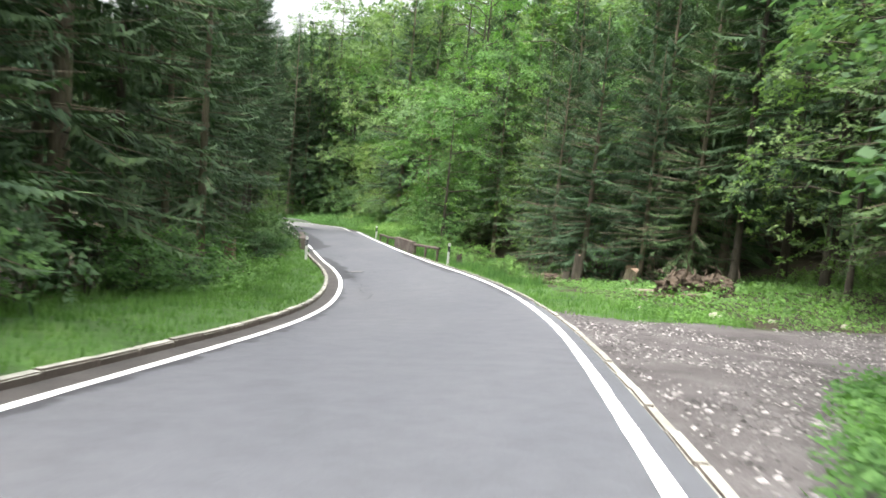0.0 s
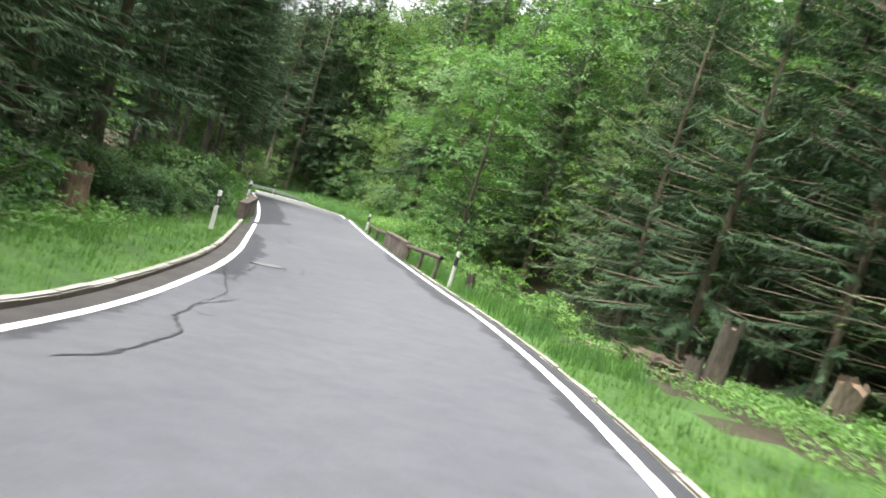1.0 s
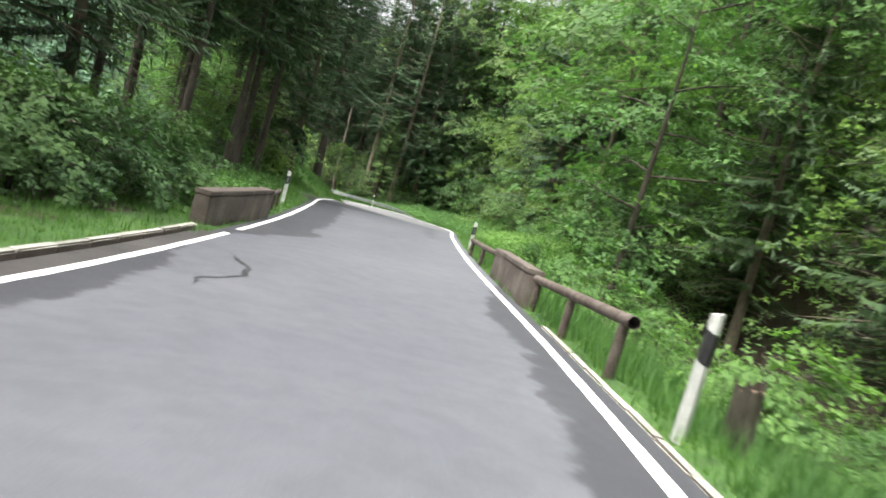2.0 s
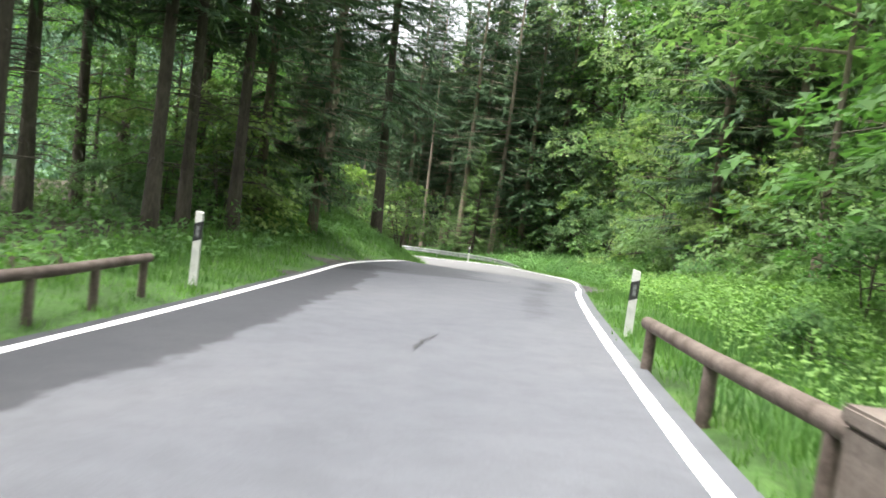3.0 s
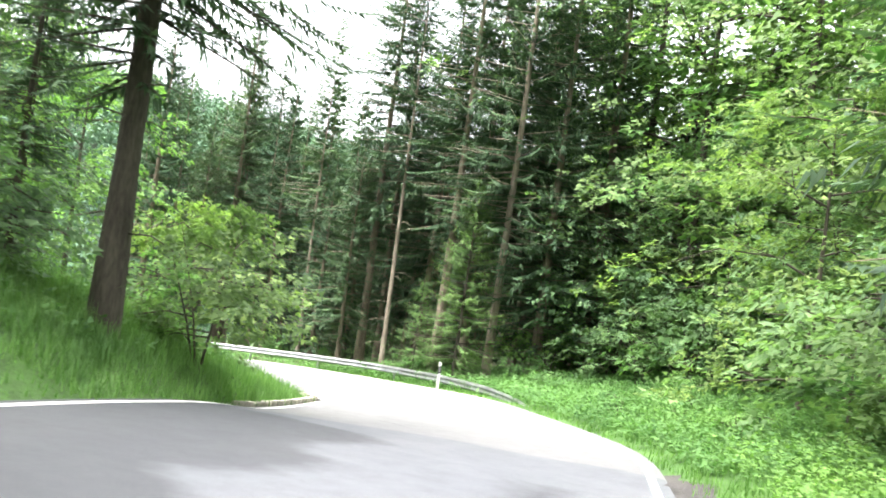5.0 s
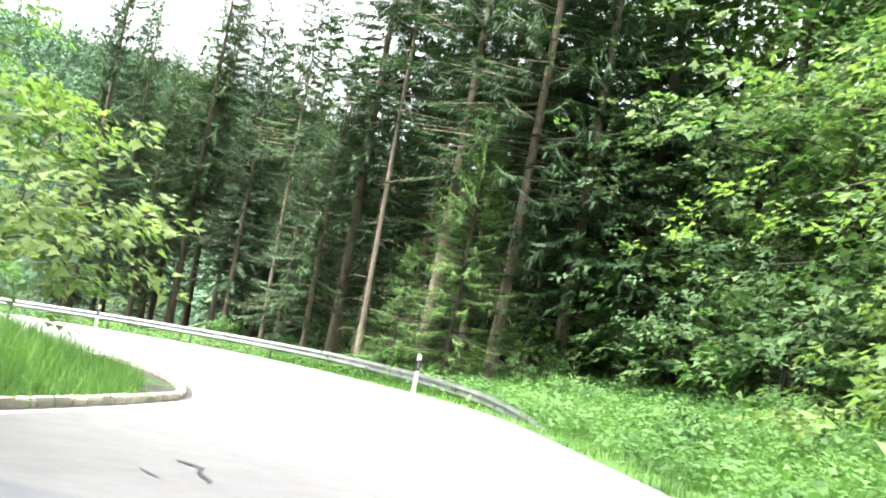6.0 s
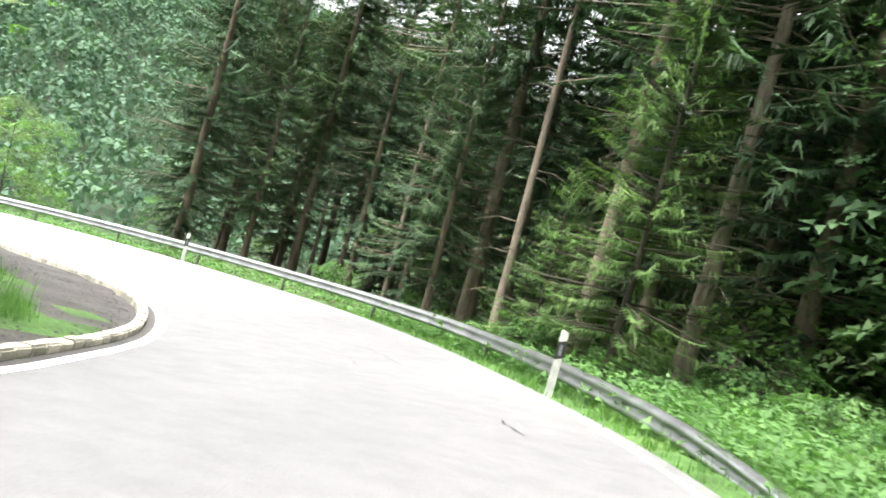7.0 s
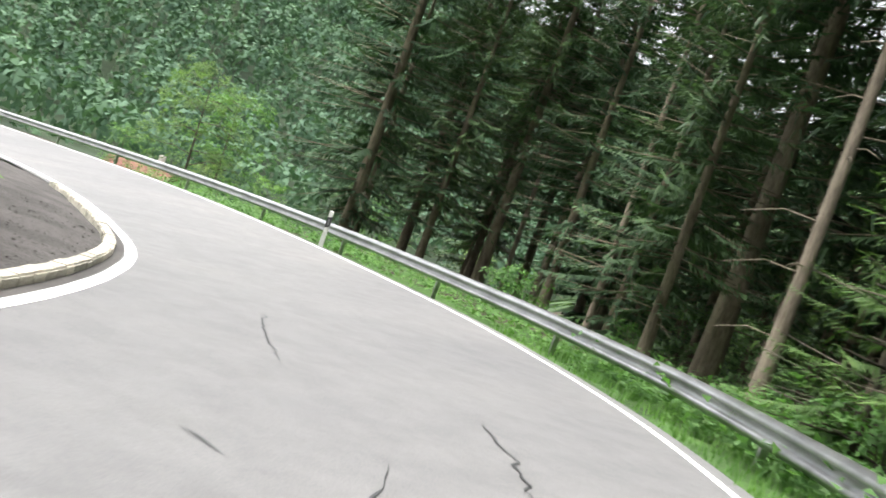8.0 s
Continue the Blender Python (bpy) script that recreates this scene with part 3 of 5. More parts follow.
def spruce(seed, h, clear, radius, girth, mat, spray=0.42, density=1.0, lean=(0, 0), bark=M_BARK, dead=10, label="", shape=0.75, sagging=1.0):
    """A spruce: tapered trunk, whorls of drooping limbs with flat sprays of needles."""
    rng = random.Random(seed)
    nr = np.random.RandomState(seed)
    ob = thing("spruce_tree", Matrix(), label or "tall dark green spruce with drooping needled limbs", "tree")
    pts = trunk_points(rng, h, lean)
    rad = [girth * (1.35 if k == 0 else (1 - 0.93 * k / 9) ** 0.9) for k in range(10)]
    pieces = [tube(pts, rad, 9)]
    for _ in range(dead):
        z = rng.uniform(1.2, max(1.6, clear))
        a = rng.uniform(0, 6.28)
        L = rng.uniform(0.4, 1.6)
        b = along(pts, z)
        q = [b, b + np.array([math.cos(a) * L * 0.5, math.sin(a) * L * 0.5, 0.02]), b + np.array([math.cos(a) * L, math.sin(a) * L, -0.18 * L])]
        pieces.append(tube(q, [0.022, 0.014, 0.005], 3))
    feet, ways, sides, lens, wids = [], [], [], [], []
    z = clear
    while z < h - 0.15:
        f = (z - clear) / (h - clear)
        reach = radius * (1 - f) ** shape * (0.35 + 0.65 * min(1, f / 0.12)) + 0.12
        for _ in range(rng.choice((4, 5, 5, 6)) if reach > 0.5 else 4):
            a = rng.uniform(0, 6.283)
            L = reach * rng.uniform(0.55, 1.15)
            sag = (rng.uniform(0.1, 0.4) * (1 - f) - 0.3 * f) * sagging
            b = along(pts, z + rng.uniform(-0.2, 0.2))
            o = np.array([math.cos(a), math.sin(a), 0])
            s = np.array([-math.sin(a), math.cos(a), 0])
            steps = max(3, int(L / (0.12 / density)))
            us = np.linspace(0.16, 1, steps)
            axis = b + o * (us * L)[:, None] + np.array([0, 0, 1]) * (-sag * L * us ** 1.5 + 0.14 * L * us ** 4)[:, None]
            if L > 0.9 and rng.random() < 0.55:
                pieces.append(tube(np.vstack([b, axis[-1]]), [0.028 * (1 - 0.7 * f) + 0.006, 0.005], 3))
            tilt = rng.uniform(-0.25, 0.25)
            for sd in (1, -1):
                j = nr.normal(0, 0.1, (steps, 3))
                w = unit(o * 0.85 + s * sd * 0.7 + np.array([0, 0, -0.42 + tilt * sd]) + j)
                feet.append(axis)
                ways.append(w)
                sides.append(unit(np.cross(w, np.array([0, 0, 1.0]) + nr.normal(0, 0.2, (steps, 3)))))
                lens.append((spray * 0.5 + 0.2 * (1 - us) * min(L, 2.2)) * (0.6 + 0.6 * nr.rand(steps)))
                wids.append(spray * (0.17 + 0.12 * nr.rand(steps)) / density)
            k = max(1, steps // 2)
            us2 = nr.rand(k) * 0.8 + 0.2
            ax2 = b + o * (us2 * L)[:, None] + np.array([0, 0, 1]) * (-sag * L * us2 ** 1.5)[:, None]
            w = unit(o * 0.4 + np.array([0, 0, -0.9]) + nr.normal(0, 0.22, (k, 3)))
            feet.append(ax2)
            ways.append(w)
            sides.append(unit(np.cross(w, o) + nr.normal(0, 0.3, (k, 3))))
            lens.append(spray * (0.5 + 0.6 * nr.rand(k)))
            wids.append(spray * (0.13 + 0.1 * nr.rand(k)))
            feet.append(axis[-1:])
            ways.append(unit(o + np.array([0, 0, 0.02]))[None])
            sides.append(s[None])
            lens.append(np.array([spray * 1.1]))
            wids.append(np.array([spray * 0.4]))
        z += rng.uniform(0.24, 0.38) / density * (1.2 - 0.45 * f)
    v, fcs = joined(pieces)
    part_mesh("trunk", quad_mesh("trunk", v, fcs, bark, True), ob)
    v, fcs = slips(np.vstack(feet), np.vstack(ways), np.vstack(sides), np.concatenate(lens), np.concatenate(wids))
    part_mesh("crown", quad_mesh("crown", v, fcs, mat), ob)
    return ob


def broadleaf(seed, h, r, girth, mat, leaf=0.17, count=5200, first=0.3, lean=(0, 0), bark=M_BARK_DARK, label="", flat=0.45, stems=1, name="broadleaf_tree", category="tree", four=False):
    """A deciduous tree: forked limbs with many leaves in layered clumps."""
    rng = random.Random(seed)
    nr = np.random.RandomState(seed)
    ob = thing(name, Matrix(), label, category)
    ends_ = []
    for st in range(stems):
        pieces = []
        ln = lean if stems == 1 else (rng.uniform(-0.35, 0.35), rng.uniform(-0.35, 0.35))
        pts = trunk_points(rng, h * rng.uniform(0.85, 1.0), ln, 0.25 if stems == 1 else 0.1)
        pieces.append(tube(pts[::1 if stems == 1 else 3], [girth * (1.25 if k == 0 else (1 - 0.9 * k / 9)) for k in range(0, 10, 1 if stems == 1 else 3)], 8 if stems == 1 else 5))
        limbs = max(3, int(15 / stems))
        for q in range(limbs):
            z = h * (first + (0.95 - first) * (q + rng.random()) / limbs)
            a = q * 2.4 + rng.uniform(-0.5, 0.5)
            f = (z / h - first) / (1 - first)
            L = r * (0.55 + 0.9 * math.sin(math.pi * min(1, 0.22 + 0.75 * f))) * rng.uniform(0.7, 1.1) * 0.75
            rise = rng.uniform(0.1, 0.55)
            b = along(pts, min(z, pts[-1][2] * 0.98))
            o = np.array([math.cos(a), math.sin(a), 0])
            ends = [b + o * L * u + np.array([0, 0, L * (rise * u - 0.35 * u * u)]) + nr.normal(0, 0.05 * L, 3) * (u > 0) for u in (0, 0.35, 0.7, 1.0)]
            pieces.append(tube(ends, [girth * 0.3 * (1 - 0.6 * f) + 0.012, girth * 0.2 + 0.01, 0.018, 0.006], 4 if stems == 1 else 3))
            ends_ += [(ends[2], 0.32 * L), (ends[3], 0.36 * L), (ends[1] + (ends[2] - ends[1]) * 0.5, 0.26 * L), (ends[3] + nr.normal(0, 0.2 * L, 3), 0.22 * L)]
            for sgn in (-1, 1):
                a2 = a + sgn * rng.uniform(0.5, 1.0)
                o2 = np.array([math.cos(a2), math.sin(a2), 0.15])
                e2 = ends[1] + o2 * L * 0.55
                if stems == 1:
                    pieces.append(tube([ends[1], e2], [0.022, 0.006], 3))
                ends_.append((e2, 0.3 * L))
        v, f = joined(pieces)
        part_mesh("trunk" if stems == 1 else "stem", quad_mesh("trunk", v, f, bark, True), ob)
    m_ = 16
    n_ = max(len(ends_), count // m_)
    pick = np.resize(nr.permutation(len(ends_)), n_)
    cen = np.array([c for c, s in ends_])[pick]
    siz = np.array([s for c, s in ends_])[pick]
    cen = cen + nr.normal(0, 1, (n_, 3)) * np.array([1, 1, flat + 0.15]) * siz[:, None] * 0.7
    cen[:, 2] = np.maximum(cen[:, 2], 0.15)
    out = cen * np.array([1, 1, 0.0]) + nr.normal(0, 0.35 * r, (n_, 3)) * np.array([1, 1, 0.0])
    out = unit(out)
    dip = nr.uniform(0.0, 1.0, n_)[:, None]
    u = unit(out - np.array([0, 0, 1.0]) * dip)
    v = unit(np.cross(np.array([0, 0, 1.0]), out) + nr.normal(0, 0.18, (n_, 3)))
    R = leaf * nr.uniform(1.9, 3.6, n_)[:, None]
    a, b = nr.uniform(-0.7, 1.0, (n_, m_)), nr.uniform(-1.0, 1.0, (n_, m_))
    b = b * (0.75 - 0.35 * a)
    nrm = np.cross(u, v)
    feet = (cen[:, None] + u[:, None] * (R * a)[..., None] + v[:, None] * (R * b)[..., None] + nrm[:, None] * (nr.normal(0, 0.35, (n_, m_)) * leaf)[..., None]).reshape(-1, 3)
    feet[:, 2] = np.maximum(feet[:, 2], 0.05)
    w = unit((u[:, None] * 0.8 + v[:, None] * np.sign(b)[..., None] * 0.65).reshape(-1, 3) + nr.normal(0, 0.28, (n_ * m_, 3)))
    s = unit(np.cross(np.repeat(nrm, m_, 0) + nr.normal(0, 0.3, (n_ * m_, 3)), w))
    ln_ = leaf * (0.7 + 0.6 * nr.rand(n_ * m_))
    v, f = blades(feet, w, s, ln_, ln_ * (0.6 + 0.2 * nr.rand(len(ln_))), 0.5) if four else slips(feet, w, s, ln_ * 1.15, ln_ * (0.75 + 0.25 * nr.rand(len(ln_))))
    part_mesh("crown" if stems == 1 else "foliage", quad_mesh("crown", v, f, mat), ob)
    return ob


def bush(seed, h, r, mat, leaf=0.13, count=1800, label="leafy green roadside bush"):
    return broadleaf(seed, h, r, 0.03, mat, leaf, count, 0.12, bark=M_BARK_DARK, label=label, flat=0.8, stems=4, name="bush", category="bush")


def put(src, x, y, turn=0.0, size=1.0, sink=0.0, first=[]):
    """Stands a tree at a place on the ground: the model itself first, then copies of it."""
    m = Matrix.Translation((x, y, ground_at(x, y) - sink)) @ Matrix.Rotation(turn, 4, 'Z')
    if src.name not in first:
        first.append(src.name)
        ob = src
    else:
        ob = copy_thing(src, m)
    ob.matrix_world = m @ Matrix.Diagonal((size, size, size, 1))
    return ob


rng = random.Random(7)
EDGE = [spruce(11, 17, 0.6, 3.6, 0.19, M_NEEDLE, 0.42, 1.0, dead=0, label="dense dark green spruce with limbs to the ground", sagging=1.3),
        spruce(12, 21, 1.4, 4.2, 0.24, M_NEEDLE, 0.42, 1.0, dead=4, label="tall dense dark green spruce at the forest edge", sagging=1.4),
        spruce(13, 14, 0.5, 3.2, 0.16, M_NEEDLE, 0.4, 1.0, dead=0, label="dense dark green spruce with limbs to the ground", sagging=1.2)]
POLE = [spruce(21, 26, 6.5, 3.9, 0.24, M_NEEDLE, 0.4, 1.05, dead=26, label="tall spruce with a bare brown trunk and dead twigs", sagging=1.3),
        spruce(22, 25, 5.0, 3.8, 0.19, M_NEEDLE, 0.4, 1.05, dead=28, label="tall spruce with a bare brown trunk and dead twigs", sagging=1.3, bark=M_BARK_PALE),
        spruce(23, 24, 9.5, 3.0, 0.13, M_NEEDLE, 0.4, 0.95, dead=18, label="slender spruce with a bare pale trunk", bark=M_BARK_PALE)]
DARK = [spruce(25, 22, 5.2, 3.2, 0.17, M_NEEDLE, 0.44, 0.9, dead=34, label="spruce with a bare dark trunk and dead lower twigs", sagging=1.5, bark=M_BARK_DARK),
        spruce(26, 20, 3.0, 3.4, 0.15, M_NEEDLE, 0.42, 0.95, dead=20, label="dark spruce with sagging limbs and a thin dark trunk", sagging=1.6, bark=M_BARK_DARK)]
HANG = spruce(24, 24, 4.2, 3.6, 0.22, M_NEEDLE, 0.36, 1.1, lean=(0.05, 0.02), dead=8, label="tall spruce with dark hanging limbs on the bank", sagging=1.7, bark=M_BARK_DARK)
NEAR_EDGE = spruce(14, 12, 0.4, 3.0, 0.14, M_NEEDLE, 0.26, 1.5, dead=0, label="dense dark green spruce with limbs to the ground", sagging=1.3)
MID = [spruce(31, 20, 2.6, 3.5, 0.2, M_NEEDLE, 0.44, 0.9, dead=8, label="dark spruce with sagging needled limbs", sagging=1.5),
       spruce(32, 16, 1.8, 3.1, 0.16, M_NEEDLE, 0.42, 0.95, dead=6, label="dark spruce with sagging needled limbs", sagging=1.5)]
YOUNG = [spruce(41, 6.5, 0.3, 2.0, 0.07, M_NEEDLE_YOUNG, 0.24, 1.8, dead=0, bark=M_BARK_DARK, label="young light green spruce with limbs to the ground"),
         spruce(42, 9.0, 0.4, 2.5, 0.09, M_NEEDLE_YOUNG, 0.26, 1.9, dead=0, bark=M_BARK_DARK, label="young green spruce with limbs to the ground")]
BACK = [spruce(51, 24, 1.5, 4.4, 0.24, M_NEEDLE, 0.85, 0.36, dead=0, label="tall dark spruce deep in the forest", sagging=1.3),
        spruce(52, 20, 1.2, 4.0, 0.2, M_NEEDLE, 0.8, 0.4, dead=0, label="tall dark spruce deep in the forest", sagging=1.3)]
FAR_BEECH = broadleaf(68, 19, 5.4, 0.2, M_LEAF, 0.31, 4800, 0.1, label="tall green leafy tree further into the woods", flat=0.32)
FAR_LIGHT = broadleaf(69, 18, 5.4, 0.2, M_LEAF_LIGHT, 0.31, 4800, 0.1, label="tall light green tree further into the woods", flat=0.32)
BEECH = [broadleaf(61, 15, 4.8, 0.17, M_LEAF, 0.18, 8200, 0.12, label="green leafy beech at the forest edge", flat=0.3),
         broadleaf(62, 26, 6.8, 0.26, M_LEAF, 0.175, 13000, 0.1, label="tall green leafy deciduous tree", flat=0.3),
         broadleaf(63, 12, 4.0, 0.13, M_LEAF_LIGHT, 0.14, 9000, 0.1, label="light green young deciduous tree", flat=0.32)]
MAPLE = broadleaf(64, 11, 3.4, 0.12, M_LEAF_BLUE, 0.2, 8000, 0.45, bark=M_BARK_PALE, label="maple with bluish green layered leaves", flat=0.2)
LIGHT = broadleaf(65, 26, 6.8, 0.26, M_LEAF_LIGHT, 0.165, 15000, 0.12, label="tall light green deciduous tree on the slope", flat=0.32)
SHADE = broadleaf(67, 12, 4.8, 0.14, M_LEAF_BLUE, 0.105, 17000, 0.04, label="dense bluish green deciduous tree at the forest edge", flat=0.4)
NEAR = broadleaf(66, 8.5, 3.3, 0.1, M_LEAF_BLUE, 0.13, 14000, 0.25, label="deciduous tree with large leaves reaching over the lay-by", flat=0.3, four=True, bark=M_BARK_PALE)
BUSH = [bush(71, 2.2, 1.3, M_LEAF, 0.115, 2000), bush(72, 1.5, 1.1, M_HERB, 0.105, 1800, "low bush of fresh green leaves"),
        bush(73, 3.4, 1.8, M_LEAF_LIGHT, 0.115, 4200, "tall light green bush with loose twigs"), bush(74, 3.2, 2.0, M_LEAF_BLUE, 0.13, 3000, "dense bluish green bush"), bush(75, 2.6, 1.7, M_LEAF_SHADE_TINT, 0.12, 3000, "dense green bush under the trees, leaf colour darkened for shade")]

TAKEN = [(-9.45, 35.9), (-8.7, 34.4), (-7.9, 32.8), (-7.2, 31.4), (-6.6, 30.0)]    # kept open before the stump


def scatter(n_, box_, test, choose, gap, smin=0.85, smax=1.15, seed=0):
    r_ = random.Random(seed)
    tries = 0
    while n_ > 0 and tries < 3000:
        tries += 1
        x, y = r_.uniform(box_[0], box_[2]), r_.uniform(box_[1], box_[3])
        if any((x - a) ** 2 + (y - b) ** 2 < gap * gap for a, b in TAKEN):
            continue
        _, e, s, k = lie([x], [y])
        if not test(x, y, e[0], s[0], k[0]):
            continue
        TAKEN.append((x, y))
        put(r_.choice(choose), x, y, r_.uniform(0, 6.28), r_.uniform(smin, smax), 0.1)
        n_ -= 1


def single(src, x, y, size=1.0, turn=None):
    TAKEN.append((x, y))
    return put(src, x, y, rng.uniform(0, 6.28) if turn is None else turn, size, 0.08)


# trees that can be told apart
for src, x, y, size in (
        # behind the guard rail
        (POLE[2], -26.85, 108.65, 1.0), (POLE[0], -29.1, 110.4, 1.0), (POLE[0], -23.2, 106.7, 1.0), (POLE[1], -20.2, 105.6, 1.05),
        (POLE[0], -42.4, 115.2, 0.9), (POLE[2], -42.6, 116.6, 0.8), (POLE[1], -40.9, 116.7, 0.8), (EDGE[1], -45.2, 110.9, 1.0),
        (MID[1], -29.6, 109.0, 0.8), (YOUNG[1], -21.1, 104.0, 1.0), (YOUNG[0], -23.4, 104.9, 0.75), (EDGE[1], -18.4, 106.9, 1.05),
        (POLE[2], -34.2, 112.4, 0.85), (EDGE[2], -33.0, 111.8, 0.85), (MID[0], -38.2, 114.6, 0.85), (EDGE[0], -48.6, 113.4, 0.9),
        (MID[0], -46.8, 114.6, 0.95), (BACK[0], -38.0, 119.0, 0.8), (BACK[0], -43.0, 121.5, 0.8), (BACK[1], -48.5, 119.5, 0.85),
        (BACK[1], -35.0, 117.5, 0.85), (BACK[0], -46.0, 126.0, 0.8), (BACK[1], -40.0, 127.0, 0.9), (BACK[1], -32.0, 120.0, 0.9),
        (EDGE[2], -20.0, 108.8, 1.0), (BUSH[0], -22.9, 104.6, 0.62),
        # on the bank inside the bend
        (HANG, -18.75, 81.5, 1.1), (POLE[0], -19.8, 77.9, 1.0), (POLE[0], -21.4, 78.4, 1.0), (BUSH[2], -18.6, 84.0, 0.95),
        (BUSH[2], -24.7, 90.4, 1.4), (BUSH[0], -22.4, 86.3, 0.9), (BEECH[2], -26.0, 82.0, 0.6), (BEECH[2], -29.0, 76.0, 0.55),
        # slope outside the bend
        (EDGE[1], -4.35, 83.5, 1.2), (EDGE[1], -1.6, 82.0, 1.1), (EDGE[0], 1.6, 74.5, 1.0), (EDGE[1], -3.0, 86.5, 0.95), (MID[0], -2.0, 90.0, 1.0), (BEECH[2], -7.6, 96.0, 0.85),
        (MAPLE, -1.2, 69.9, 1.15), (BEECH[1], 2.8, 67.0, 0.8), (BEECH[0], 0.4, 58.0, 0.8),
        # by the stream and the lay-by
        (DARK[1], 11.3, 27.4, 1.0), (NEAR_EDGE, 8.8, 31.2, 0.85), (DARK[1], 13.2, 24.3, 1.0), (NEAR_EDGE, 7.0, 35.2, 1.05), (NEAR_EDGE, 6.2, 39.6, 1.0),
        (NEAR_EDGE, 10.2, 29.4, 1.05), (BEECH[2], 12.4, 21.0, 0.8), (MID[0], 14.4, 19.4, 1.0), (LIGHT, 14.0, 46.5, 0.85), (BEECH[1], 8.6, 58.5, 0.9),
        (LIGHT, 17.5, 33.5, 0.9), (BEECH[1], 19.0, 24.5, 0.8), (BEECH[2], 9.0, 46.5, 0.9), (BEECH[2], 7.2, 52.0, 0.8), (BEECH[0], 10.2, 41.0, 0.8),
        (NEAR, 8.0, 4.9, 1.0),
        # thin trunks beyond the bridge
        (DARK[0], -15.5, 63.0, 0.9), (DARK[0], -15.0, 61.2, 0.95), (DARK[0], -16.0, 58.8, 0.9), (DARK[0], -14.9, 57.0, 0.95),
        (DARK[0], -15.6, 65.2, 0.95), (EDGE[0], -17.4, 69.2, 0.95), (MID[1], -16.6, 71.4, 0.95)):
    single(src, x, y, size)
# leafy wall beyond the meadow outside the bend
for src, x, y, size in ((EDGE[1], -17.0, 110.5, 1.25), (LIGHT, -12.6, 109.6, 1.08), (LIGHT, -8.5, 108.0, 1.12), (LIGHT, -4.6, 104.4, 0.95), (LIGHT, -1.0, 99.0, 1.05), (MID[0], -23.2, 110.2, 1.2), (MID[0], -26.2, 111.4, 1.15), (EDGE[1], -20.6, 111.0, 1.15), (MID[0], -29.4, 113.0, 1.05), (BACK[0], -18.6, 114.6, 0.9), (LIGHT, -15.6, 113.0, 1.2), (BACK[0], -21.8, 117.0, 0.85), (BACK[0], -25.5, 119.0, 0.8), (EDGE[1], -23.8, 114.0, 1.1),
                        (BEECH[1], 1.5, 92.0, 1.05), (LIGHT, 3.0, 86.0, 1.05), (SHADE, -15.2, 108.8, 0.9), (SHADE, -10.8, 106.0, 0.95), (SHADE, -6.8, 103.0, 0.9), (SHADE, -3.6, 97.4, 0.85),
                        (BACK[0], -14.5, 117.0, 0.9), (BACK[0], -10.0, 115.0, 0.9), (FAR_BEECH, -10.4, 111.4, 1.1), (FAR_BEECH, -6.4, 108.4, 1.1), (FAR_LIGHT, -2.4, 103.4, 1.1), (FAR_BEECH, 0.8, 97.2, 1.1), (FAR_BEECH, -13.8, 113.6, 1.1), (BACK[0], -5.5, 112.0, 1.0), (BACK[0], 0.0, 108.0, 1.0), (FAR_LIGHT, 4.0, 102.0, 1.3), (BACK[0], 6.0, 94.0, 1.1), (BACK[0], -22.0, 126.0, 1.2), (BACK[1], -26.0, 129.0, 1.3), (BACK[0], -18.5, 124.0, 1.1), (BACK[1], -30.0, 131.0, 1.3)):
    single(src, x, y, size)
for j, (x, y) in enumerate(((-18.0, 107.6), (-15.6, 107.4), (-13.6, 105.9), (-11.6, 104.8), (-9.6, 103.6), (-7.6, 102.0), (-6.0, 100.0), (-4.6, 98.0), (-3.6, 95.8), (-2.6, 93.4), (-2.4, 90.8))):
    single(BUSH[3] if j % 3 else BUSH[0], x, y, 1.35 + 0.3 * (j % 2))

# forest left of the road, dense to the ground
scatter(30, (-20, -14, -4, 50), lambda x, y, e, s, k: s < 0 and 4.4 < e < 11 and k < 7.2, EDGE + MID[:1] + EDGE[1:2] + EDGE[:2] + DARK[1:], 2.3, seed=1)
scatter(15, (-45, -25, -8, 55), lambda x, y, e, s, k: s < 0 and 10 < e < 30 and k < 6.5, BACK, 3.2, seed=2)
# thin trunks left beyond the bridge
scatter(6, (-36, 48, -11, 76), lambda x, y, e, s, k: s < 0 and 4.0 < e < 9 and 7 < k < 9.6, DARK[:1], 1.8, 0.8, 1.0, seed=3)
# right of the road by the stream
scatter(20, (3, 10, 26, 60), lambda x, y, e, s, k: s > 0 and (8.5 if k < 3.2 else 7 if k < 5.2 else 5) < e < 15 and k < 7.5, MID + EDGE[:2] + MID + DARK[1:] + EDGE[1:2], 2.4, seed=4)
scatter(17, (-4, -20, 44, 70), lambda x, y, e, s, k: s > 0 and 12 < e < 36 and k < 8, BACK + [FAR_BEECH, FAR_LIGHT], 3.6, 1.0, 1.3, seed=5)
# slope right beyond the bridge
scatter(10, (-8, 55, 12, 92), lambda x, y, e, s, k: s > 0 and 7 < e < 14 and (7.3 < k < 8.4 or 11.6 < k < 12.6 or (k < 12 and e > 11)), [BEECH[0], BEECH[2], MID[0], MID[1], BEECH[2]], 3.0, 0.9, 1.1, seed=6)
scatter(17, (-14, 58, 40, 130), lambda x, y, e, s, k: s > 0 and 14 < e < 40 and 7.5 < k < 15, [FAR_LIGHT, FAR_BEECH, BACK[0], BACK[1], BACK[0]], 3.5, 1.0, 1.4, seed=7)
